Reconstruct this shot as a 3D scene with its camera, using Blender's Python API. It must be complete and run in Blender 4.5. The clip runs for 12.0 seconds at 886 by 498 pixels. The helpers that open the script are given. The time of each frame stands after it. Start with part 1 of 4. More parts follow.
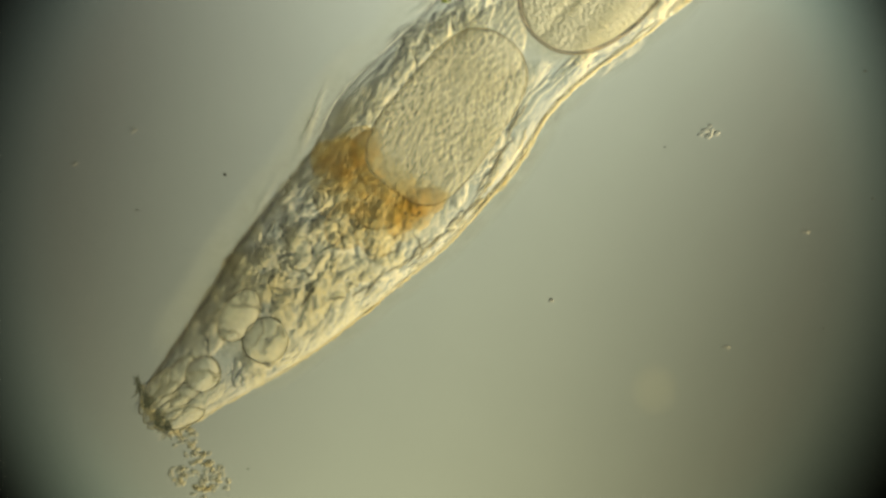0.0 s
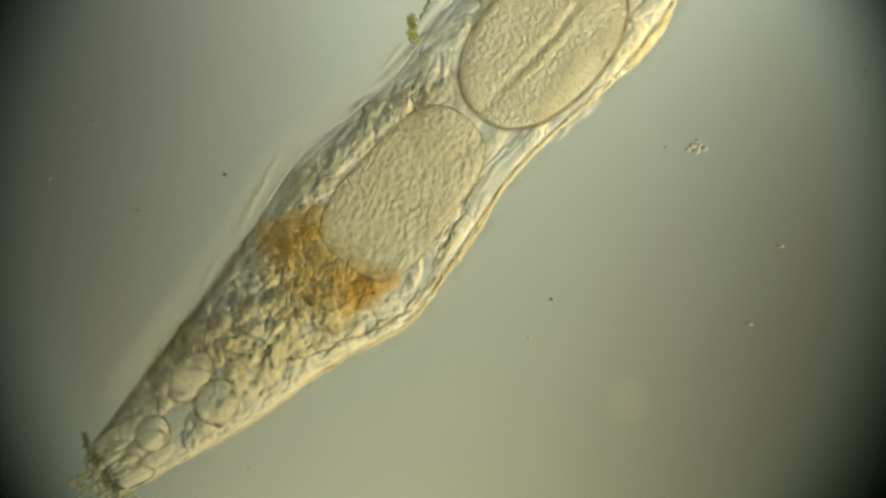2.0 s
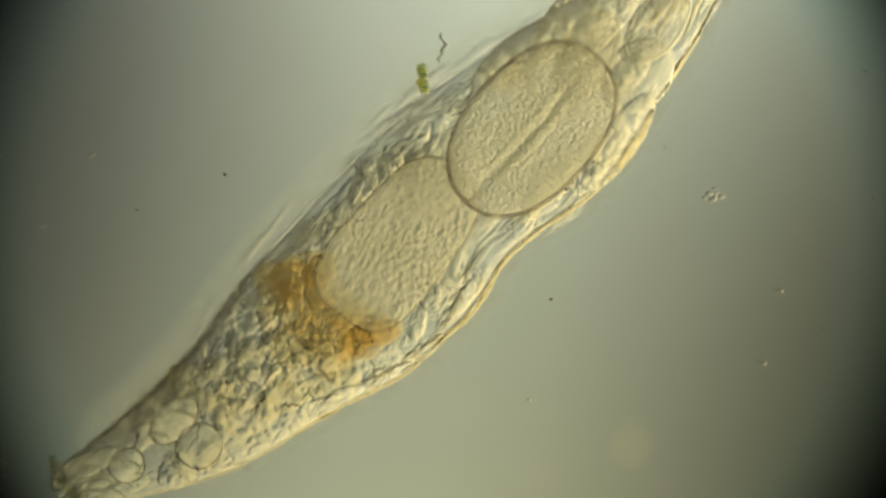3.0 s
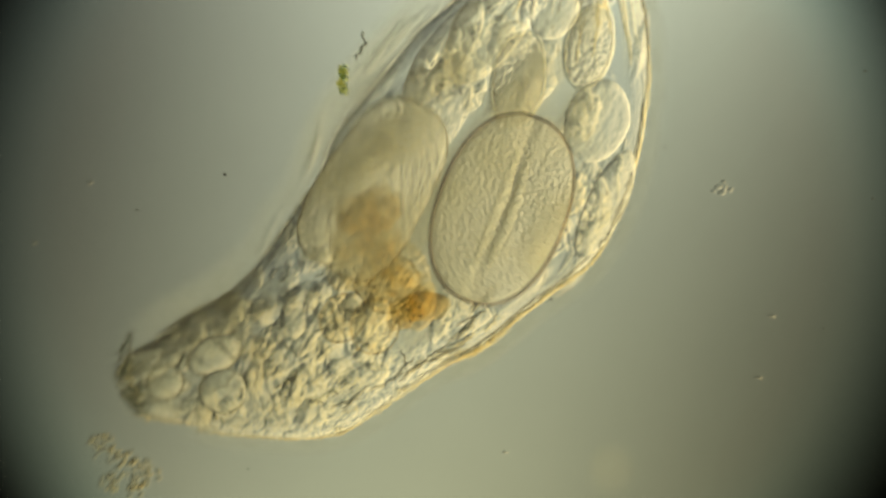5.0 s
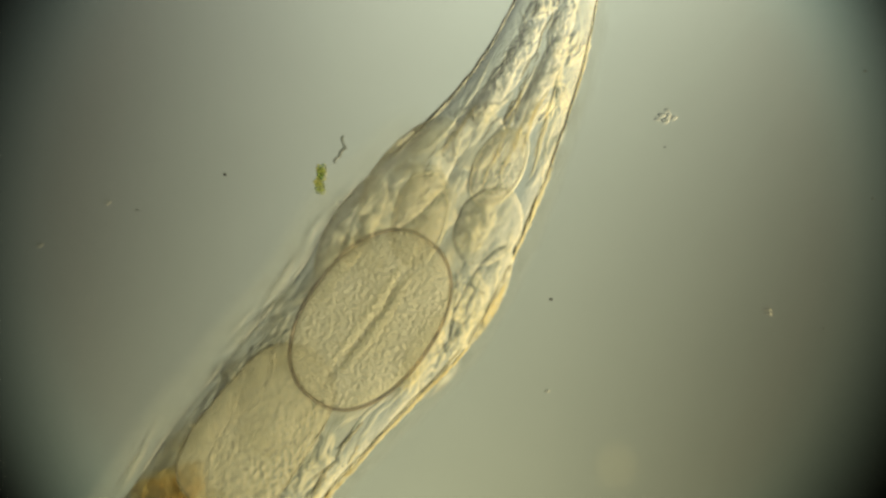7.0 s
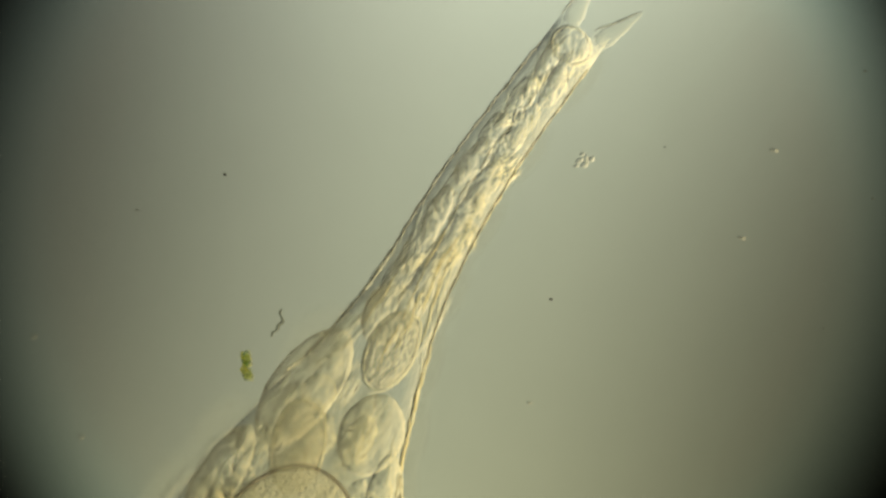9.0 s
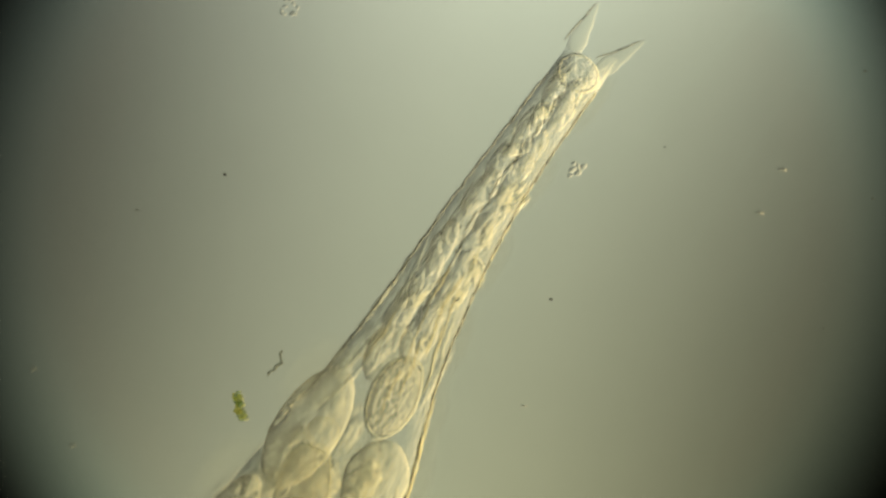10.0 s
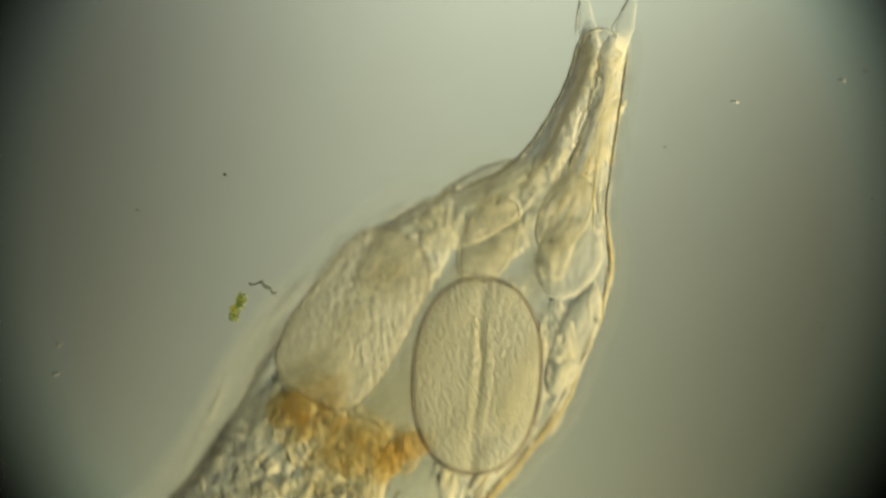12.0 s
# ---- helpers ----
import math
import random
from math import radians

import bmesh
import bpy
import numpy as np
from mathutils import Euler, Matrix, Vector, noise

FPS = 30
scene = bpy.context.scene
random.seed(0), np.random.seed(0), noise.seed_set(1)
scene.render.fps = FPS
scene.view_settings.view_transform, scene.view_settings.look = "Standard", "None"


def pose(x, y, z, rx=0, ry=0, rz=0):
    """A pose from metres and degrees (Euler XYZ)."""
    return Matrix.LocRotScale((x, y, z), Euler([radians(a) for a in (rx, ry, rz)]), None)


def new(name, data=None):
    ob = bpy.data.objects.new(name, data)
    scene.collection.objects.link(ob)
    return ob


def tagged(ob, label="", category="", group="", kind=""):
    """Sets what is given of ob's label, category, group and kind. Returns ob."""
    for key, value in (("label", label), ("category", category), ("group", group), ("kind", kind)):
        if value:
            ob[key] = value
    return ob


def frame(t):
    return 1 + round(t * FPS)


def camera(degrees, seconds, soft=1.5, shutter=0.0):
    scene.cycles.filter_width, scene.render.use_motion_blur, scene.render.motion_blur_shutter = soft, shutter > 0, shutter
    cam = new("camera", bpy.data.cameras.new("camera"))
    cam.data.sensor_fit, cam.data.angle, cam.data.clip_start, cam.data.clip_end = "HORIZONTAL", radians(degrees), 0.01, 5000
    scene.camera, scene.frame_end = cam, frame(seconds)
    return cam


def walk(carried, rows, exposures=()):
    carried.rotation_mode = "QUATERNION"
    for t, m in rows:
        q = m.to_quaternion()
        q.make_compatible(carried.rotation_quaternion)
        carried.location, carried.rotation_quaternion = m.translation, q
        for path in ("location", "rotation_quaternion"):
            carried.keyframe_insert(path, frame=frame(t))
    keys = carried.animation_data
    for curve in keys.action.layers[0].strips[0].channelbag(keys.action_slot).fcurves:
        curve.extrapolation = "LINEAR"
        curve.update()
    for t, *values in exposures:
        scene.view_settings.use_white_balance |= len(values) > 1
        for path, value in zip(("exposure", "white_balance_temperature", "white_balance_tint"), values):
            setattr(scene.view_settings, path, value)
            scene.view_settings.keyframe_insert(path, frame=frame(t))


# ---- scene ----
# One world millimetre stands for one micrometre under the microscope: the animal is about 0.4 mm long in life.
U = 0.00025                      # metres a picture unit on the focal plane
Z0 = 0.030                       # height of the focal plane over the slide
DIST = 784 * U / math.tan(radians(1.0))
EYE = Z0 + DIST
cam = camera(2.0, 12.0, soft=2.7, shutter=0.35)
walk(cam, [(0.0, pose(0, 0, EYE)), (12.0, pose(0, 0, EYE))])


def at(x, y, z):
    """World place over the slide, at height z, of the point x, y of the microscope's field."""
    k = (EYE - z) / DIST
    return Vector(((x - 784) * U * k, (441 - y) * U * k, z))


# clear tissue lies many layers deep
scene.cycles.max_bounces, scene.cycles.transmission_bounces, scene.cycles.transparent_max_bounces = 40, 40, 40

# ---- light: added one-sided world glow that shapes the tissue's relief, warm and bright on one side, dim and cool on the other ----
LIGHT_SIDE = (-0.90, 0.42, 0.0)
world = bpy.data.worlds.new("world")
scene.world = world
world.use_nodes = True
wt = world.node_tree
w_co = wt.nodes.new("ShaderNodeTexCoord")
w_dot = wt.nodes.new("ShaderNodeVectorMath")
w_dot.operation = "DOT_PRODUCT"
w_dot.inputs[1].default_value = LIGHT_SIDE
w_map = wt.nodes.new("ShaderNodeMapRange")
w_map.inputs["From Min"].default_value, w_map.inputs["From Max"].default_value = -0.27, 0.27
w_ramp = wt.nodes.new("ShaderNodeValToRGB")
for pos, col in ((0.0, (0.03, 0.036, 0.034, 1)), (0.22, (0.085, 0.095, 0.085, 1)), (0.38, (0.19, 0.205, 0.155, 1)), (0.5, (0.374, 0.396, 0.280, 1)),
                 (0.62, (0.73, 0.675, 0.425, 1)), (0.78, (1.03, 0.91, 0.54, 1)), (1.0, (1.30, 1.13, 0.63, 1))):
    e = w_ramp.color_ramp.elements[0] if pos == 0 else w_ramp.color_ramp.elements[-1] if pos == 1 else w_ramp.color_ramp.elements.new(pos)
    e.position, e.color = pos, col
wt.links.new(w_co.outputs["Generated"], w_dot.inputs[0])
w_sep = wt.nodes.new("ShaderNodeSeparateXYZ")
w_low = wt.nodes.new("ShaderNodeMapRange")       # the one-sided glow acts from below only; above it is even
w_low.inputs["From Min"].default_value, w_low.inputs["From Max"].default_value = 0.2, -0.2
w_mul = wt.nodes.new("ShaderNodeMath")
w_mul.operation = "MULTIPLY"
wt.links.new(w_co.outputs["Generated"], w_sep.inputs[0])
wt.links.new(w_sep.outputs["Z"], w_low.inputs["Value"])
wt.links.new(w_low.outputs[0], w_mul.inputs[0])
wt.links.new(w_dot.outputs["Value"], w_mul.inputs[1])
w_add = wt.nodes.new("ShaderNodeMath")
w_add.operation = "MULTIPLY_ADD"                 # even fill added from above to brighten the tissue
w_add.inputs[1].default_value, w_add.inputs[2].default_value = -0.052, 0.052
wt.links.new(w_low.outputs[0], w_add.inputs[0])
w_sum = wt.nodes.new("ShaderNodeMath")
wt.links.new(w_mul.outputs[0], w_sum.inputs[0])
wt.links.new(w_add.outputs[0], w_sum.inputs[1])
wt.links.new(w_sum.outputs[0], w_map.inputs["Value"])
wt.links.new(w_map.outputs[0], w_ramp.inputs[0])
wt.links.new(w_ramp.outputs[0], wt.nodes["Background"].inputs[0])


# ---- materials ----
def nodes_of(name):
    m = bpy.data.materials.new(name)
    m.use_nodes = True
    nt = m.node_tree
    nt.nodes.clear()
    return m, nt, nt.nodes.new("ShaderNodeOutputMaterial")


def link(nt, a, b):
    nt.links.new(a, b)


def coords(nt, scale, random_shift=True):
    tc = nt.nodes.new("ShaderNodeTexCoord")
    mp = nt.nodes.new("ShaderNodeMapping")
    link(nt, tc.outputs["Object"], mp.inputs["Vector"])
    mp.inputs["Scale"].default_value = (scale, scale, scale)
    if random_shift:
        oi = nt.nodes.new("ShaderNodeObjectInfo")
        mu = nt.nodes.new("ShaderNodeMath")
        mu.operation = "MULTIPLY"
        mu.inputs[1].default_value = 37.0
        link(nt, oi.outputs["Random"], mu.inputs[0])
        link(nt, mu.outputs[0], mp.inputs["Location"])
    return mp.outputs[0]


def noise_tex(nt, vec, scale, detail=3.0):
    n = nt.nodes.new("ShaderNodeTexNoise")
    n.inputs["Scale"].default_value = scale
    n.inputs["Detail"].default_value = detail
    link(nt, vec, n.inputs["Vector"])
    return n.outputs["Fac"]


def tissue(name, c1, c2, grain=8.0, relief=0.5, glass=0.75, ior=1.16, tint=0.16, rough=0.45, blotch=60.0, crease=0.0, crease_depth=0.6, fade=None, clear=0.02):
    """Soft watery tissue: two mottled tones, fine relief, light passing through. Sizes in picture units."""
    m, nt, out = nodes_of(name)
    vec = coords(nt, 1.0 / U)
    big = noise_tex(nt, vec, 1.0 / blotch, 2.0)
    fine = noise_tex(nt, vec, 1.0 / grain, 3.0)
    ramp = nt.nodes.new("ShaderNodeValToRGB")
    ramp.color_ramp.elements[0].position, ramp.color_ramp.elements[1].position = 0.35, 0.68
    ramp.color_ramp.elements[0].color, ramp.color_ramp.elements[1].color = (*c1, 1), (*c2, 1)
    link(nt, big, ramp.inputs[0])
    col = ramp.outputs[0]
    bump = nt.nodes.new("ShaderNodeBump")
    bump.inputs["Strength"].default_value = min(1.0, relief)
    bump.inputs["Distance"].default_value = grain * U * max(1.0, relief)
    link(nt, fine, bump.inputs["Height"])
    if crease:
        wn = nt.nodes.new("ShaderNodeTexNoise")
        wn.inputs["Scale"].default_value, wn.inputs["Detail"].default_value = 1.0 / crease, 2.0
        wn.inputs["Distortion"].default_value = 0.9
        link(nt, vec, wn.inputs["Vector"])
        sub = nt.nodes.new("ShaderNodeMath")
        sub.operation = "SUBTRACT"
        sub.inputs[1].default_value = 0.5
        link(nt, wn.outputs["Fac"], sub.inputs[0])
        ab = nt.nodes.new("ShaderNodeMath")
        ab.operation = "ABSOLUTE"
        link(nt, sub.outputs[0], ab.inputs[0])
        fold_r = nt.nodes.new("ShaderNodeMapRange")
        fold_r.interpolation_type = "SMOOTHSTEP"
        fold_r.inputs["From Max"].default_value = 0.12
        link(nt, ab.outputs[0], fold_r.inputs["Value"])
        b2 = nt.nodes.new("ShaderNodeBump")
        b2.inputs["Strength"].default_value = crease_depth
        b2.inputs["Distance"].default_value = crease * U * 0.35
        link(nt, fold_r.outputs[0], b2.inputs["Height"])
        link(nt, bump.outputs[0], b2.inputs["Normal"])
        bump = b2
    pr = nt.nodes.new("ShaderNodeBsdfPrincipled")
    link(nt, col, pr.inputs["Base Color"])
    pr.inputs["Roughness"].default_value = rough
    pr.inputs["Specular IOR Level"].default_value = 0.25
    link(nt, bump.outputs[0], pr.inputs["Normal"])
    if ior > 1:
        tr = nt.nodes.new("ShaderNodeBsdfRefraction")
        tr.inputs["IOR"].default_value, tr.inputs["Roughness"].default_value = ior, clear
        link(nt, bump.outputs[0], tr.inputs["Normal"])
    else:
        tr = nt.nodes.new("ShaderNodeBsdfTransparent")
    mt = nt.nodes.new("ShaderNodeMixRGB")
    mt.inputs[0].default_value = tint
    mt.inputs[1].default_value = (1, 1, 1, 1)
    link(nt, col, mt.inputs[2])
    link(nt, mt.outputs[0], tr.inputs[0])
    mix = nt.nodes.new("ShaderNodeMixShader")
    mix.inputs[0].default_value = glass
    link(nt, pr.outputs[0], mix.inputs[1])
    link(nt, tr.outputs[0], mix.inputs[2])
    last = mix.outputs[0]
    if fade:
        last = feathered(nt, last, fade)
    link(nt, last, out.inputs[0])
    return m


def feathered(nt, shader, fade):
    """Thins a piece out towards its ends: fade is (kind, half length, half width, start, end) in picture units."""
    kind, rx, ry, start, end = fade
    tc = nt.nodes.new("ShaderNodeTexCoord")
    mp = nt.nodes.new("ShaderNodeMapping")
    mp.inputs["Scale"].default_value = (1 / (rx * U), 1 / (ry * U), 0)
    link(nt, tc.outputs["Object"], mp.inputs[0])

    def ease(value, a, b):
        r = nt.nodes.new("ShaderNodeMapRange")
        r.interpolation_type = "SMOOTHSTEP"
        for key, v in (("From Min", a), ("From Max", b), ("To Min", 1.0), ("To Max", 0.0)):
            r.inputs[key].default_value = v
        link(nt, value, r.inputs["Value"])
        return r.outputs[0]

    if kind == "round":
        ln = nt.nodes.new("ShaderNodeVectorMath")
        ln.operation = "LENGTH"
        link(nt, mp.outputs[0], ln.inputs[0])
        weight = ease(ln.outputs["Value"], start, end)
    else:
        ab = nt.nodes.new("ShaderNodeVectorMath")
        ab.operation = "ABSOLUTE"
        link(nt, mp.outputs[0], ab.inputs[0])
        sp = nt.nodes.new("ShaderNodeSeparateXYZ")
        link(nt, ab.outputs[0], sp.inputs[0])
        mu = nt.nodes.new("ShaderNodeMath")
        mu.operation = "MULTIPLY"
        link(nt, ease(sp.outputs["X"], 0.2, 1.0), mu.inputs[0])
        link(nt, ease(sp.outputs["Y"], start, end), mu.inputs[1])
        weight = mu.outputs[0]
    tp = nt.nodes.new("ShaderNodeBsdfTransparent")
    mx = nt.nodes.new("ShaderNodeMixShader")
    link(nt, weight, mx.inputs[0])
    link(nt, tp.outputs[0], mx.inputs[1])
    link(nt, shader, mx.inputs[2])
    return mx.outputs[0]


def veil(name, colour, alpha, radius):
    """A thin pale veil, for jelly and painted halo, that thins out towards its rim."""
    m, nt, out = nodes_of(name)
    tc = nt.nodes.new("ShaderNodeTexCoord")
    mp = nt.nodes.new("ShaderNodeMapping")
    mp.inputs["Scale"].default_value = (1 / radius[0], 1 / radius[1], 0)
    link(nt, tc.outputs["Object"], mp.inputs[0])
    ln = nt.nodes.new("ShaderNodeVectorMath")
    ln.operation = "LENGTH"
    link(nt, mp.outputs[0], ln.inputs[0])
    ramp = nt.nodes.new("ShaderNodeMapRange")
    ramp.interpolation_type = "SMOOTHSTEP"
    ramp.inputs["From Min"].default_value, ramp.inputs["From Max"].default_value = 0.35, 1.0
    ramp.inputs["To Min"].default_value, ramp.inputs["To Max"].default_value = alpha, 0.0
    link(nt, ln.outputs["Value"], ramp.inputs["Value"])
    df = nt.nodes.new("ShaderNodeBsdfDiffuse")
    df.inputs[0].default_value = (*colour, 1)
    tp = nt.nodes.new("ShaderNodeBsdfTransparent")
    mx = nt.nodes.new("ShaderNodeMixShader")
    link(nt, ramp.outputs[0], mx.inputs[0])
    link(nt, tp.outputs[0], mx.inputs[1])
    link(nt, df.outputs[0], mx.inputs[2])
    link(nt, mx.outputs[0], out.inputs[0])
    return m


M_WALL = tissue("body_wall", (0.86, 0.80, 0.56), (0.92, 0.86, 0.62), grain=14, relief=0.4, blotch=60, crease=40, crease_depth=0.3, glass=0.93, tint=0.2, ior=1.06, fade=("round", 105, 74, 0.55, 1.0))
M_CLEAR = tissue("clear_skin", (0.86, 0.81, 0.58), (0.92, 0.87, 0.66), grain=16, relief=0.3, blotch=70, glass=0.93, tint=0.2, ior=1.05, crease=60, crease_depth=0.12, fade=("round", 105, 74, 0.55, 1.0))
M_TISSUE = tissue("soft_tissue", (0.9, 0.82, 0.54), (1.0, 0.94, 0.70), grain=13, relief=0.35, blotch=40, crease=46, crease_depth=0.3, glass=0.97, tint=0.16, ior=1.3)
M_PALE = tissue("clear_vesicle", (0.86, 0.80, 0.58), (0.94, 0.88, 0.66), grain=14, relief=0.28, blotch=36, glass=0.88, tint=0.16, ior=1.2)
M_GRAIN = tissue("granular_yolk", (0.84, 0.78, 0.52), (0.92, 0.85, 0.58), grain=9.5, relief=2.2, blotch=30, glass=0.72, tint=0.14, ior=1.24)
M_EGG = tissue("egg_yolk", (0.90, 0.84, 0.60), (0.95, 0.89, 0.65), grain=8.0, relief=1.7, blotch=50, glass=0.70, tint=0.06, ior=1.24)
M_RIM = tissue("egg_shell", (0.42, 0.36, 0.31), (0.56, 0.49, 0.41), grain=12, relief=0.2, glass=0.90, tint=0.48, ior=1.06)
M_HOOP = tissue("bulb_wall", (0.34, 0.32, 0.22), (0.52, 0.48, 0.32), grain=9, relief=0.2, glass=0.88, tint=0.5, ior=1.05)
M_CELL = tissue("cell_wall", (0.52, 0.40, 0.16), (0.70, 0.56, 0.26), grain=9, relief=0.2, glass=0.95, tint=0.34, ior=1.08)
M_THIN = tissue("gland_wall", (0.40, 0.37, 0.27), (0.58, 0.53, 0.40), grain=9, relief=0.2, glass=0.94, tint=0.42, ior=1.06)
M_EDGE = tissue("cuticle", (0.88, 0.70, 0.28), (0.96, 0.86, 0.46), grain=14, relief=0.2, rough=0.3, glass=0.90, tint=0.32, ior=1.16)
M_FOLD = tissue("fold", (0.88, 0.83, 0.52), (0.96, 0.91, 0.60), grain=12, relief=0.2, rough=0.35, glass=0.97, tint=0.12, ior=1.1)
M_FAINT = tissue("faint_fold", (0.84, 0.81, 0.62), (0.92, 0.88, 0.68), grain=12, relief=0.1, rough=0.35, glass=0.96, tint=0.04, ior=1.04, clear=0.16, fade=("ends", 60, 30, 0.6, 1.0))
M_DIM = tissue("dim_fold", (0.92, 0.85, 0.56), (0.98, 0.92, 0.64), grain=12, relief=0.2, rough=0.35, glass=0.97, tint=0.15, ior=1.14)
M_BULB = tissue("gullet_bulb", (0.76, 0.76, 0.60), (0.84, 0.83, 0.64), grain=14, relief=0.1, blotch=40, glass=0.82, tint=0.04, ior=1.5)
M_FOOT = tissue("foot_skin", (0.88, 0.85, 0.72), (0.95, 0.92, 0.78), grain=12, relief=0.25, blotch=40, crease=30, crease_depth=0.35, glass=0.90, tint=0.08, ior=1.17)
M_NECK = tissue("gland_neck", (0.84, 0.79, 0.56), (0.92, 0.86, 0.62), grain=11, relief=1.1, blotch=40, glass=0.88, tint=0.08, ior=1.16)
M_RIDGE = tissue("egg_ridge", (0.84, 0.80, 0.56), (0.92, 0.88, 0.62), grain=12, relief=0.2, glass=0.8, tint=0.04, ior=1.3)
M_DARK = tissue("dark_cilia", (0.10, 0.12, 0.08), (0.20, 0.21, 0.15), grain=10, relief=0.3, glass=0.6, tint=0.5)
M_GREEN = tissue("green_alga", (0.1, 0.24, 0.02), (0.72, 0.66, 0.1), grain=8, relief=0.6, blotch=10, glass=0.5)
M_DUST = tissue("dark_dust", (0.03, 0.03, 0.025), (0.08, 0.07, 0.05), grain=4, relief=0.4, glass=0.2)
M_SPECK = tissue("pale_speck", (0.55, 0.55, 0.48), (0.75, 0.74, 0.64), grain=6, relief=0.4, glass=0.92, ior=1.14)
M_DEBRIS = tissue("debris", (0.46, 0.42, 0.24), (0.74, 0.68, 0.42), grain=6, relief=0.5, blotch=20, glass=0.88, tint=0.25, ior=1.12)
M_SOFT = tissue("soft_lump", (0.93, 0.84, 0.56), (1.0, 0.94, 0.70), grain=18, relief=0.3, blotch=44, crease=52, crease_depth=0.35, glass=0.97, tint=0.22, ior=1.36, fade=("round", 42, 30, 0.55, 1.0))
M_DEEP = tissue("deep_amber", (0.66, 0.42, 0.03), (0.95, 0.74, 0.24), grain=14, relief=0.35, blotch=30, crease=34, crease_depth=0.3, glass=0.88, tint=0.36, ior=1.17)
M_GOLD = tissue("pale_gold", (0.92, 0.71, 0.26), (1.0, 0.91, 0.60), grain=13, relief=0.35, blotch=30, crease=34, crease_depth=0.45, glass=0.94, tint=0.34, ior=1.2)
# dark tone that paints relief shade into thin lines of clear tissue
M_SHADE_LINE = tissue("crease", (0.20, 0.19, 0.13), (0.40, 0.37, 0.26), grain=9, relief=0.2, glass=0.88, tint=0.5, ior=1.12)
M_FLANK = tissue("flank_skin", (0.90, 0.88, 0.72), (1.0, 0.97, 0.80), grain=14, relief=0.6, blotch=60, crease=40, crease_depth=0.4, glass=0.98, tint=0.1, ior=1.15, fade=("ends", 64, 90, 0.5, 1.0))
M_SHEATH = tissue("sheath_skin", (0.92, 0.90, 0.76), (1.0, 0.97, 0.82), grain=24, relief=0.15, blotch=60, glass=0.98, tint=0.06, ior=1.12, fade=("ends", 64, 90, 0.5, 1.0))
M_TUBE = tissue("foot_skin_tube", (0.93, 0.88, 0.68), (1.0, 0.94, 0.74), grain=16, relief=0.25, blotch=50, glass=0.98, tint=0.14, ior=1.10, fade=("ends", 64, 90, 0.6, 1.0))
M_BED = tissue("foot_bed", (0.88, 0.83, 0.64), (0.94, 0.89, 0.70), grain=16, relief=0.1, blotch=40, glass=0.91, tint=0.06, ior=1.03, fade=("round", 80, 62, 0.6, 1.0))
M_SAC = tissue("egg_sac", (0.88, 0.82, 0.60), (0.95, 0.89, 0.68), grain=18, relief=0.15, blotch=60, glass=0.94, tint=0.08, ior=1.06, fade=("round", 205, 138, 0.86, 1.02))
M_STREAK = tissue("fibrous_tissue", (0.88, 0.82, 0.58), (0.98, 0.92, 0.70), grain=16, relief=0.22, blotch=36, crease=40, crease_depth=0.2, glass=0.97, tint=0.10, ior=1.13, fade=("round", 62, 24, 0.5, 1.0))
M_FILL = tissue("trunk_fill", (0.90, 0.83, 0.60), (0.96, 0.90, 0.68), grain=18, relief=0.15, blotch=50, glass=0.94, tint=0.11, ior=1.03, fade=("round", 170, 130, 0.6, 1.0))
M_TOE = tissue("clear_toe", (0.94, 0.92, 0.76), (1.0, 0.97, 0.84), grain=16, relief=0.15, blotch=50, glass=0.97, tint=0.10, ior=1.018)
M_BLADDER = tissue("granular_bladder", (0.68, 0.63, 0.44), (0.84, 0.78, 0.56), grain=10, relief=1.1, blotch=24, glass=0.74, tint=0.2, ior=1.2)
M_VEIL = veil("jelly_veil", (0.78, 0.78, 0.66), 0.17, (105 * U, 62 * U))
M_DISC = veil("pale_blob", (0.74, 0.70, 0.50), 0.14, (52 * U, 58 * U))


FIELD = (0.055, 0.25, -0.30, -1.66, -1.0, 0.44)    # light falloff painted into the plate's colour: middle, x, y, xx, xy, yy


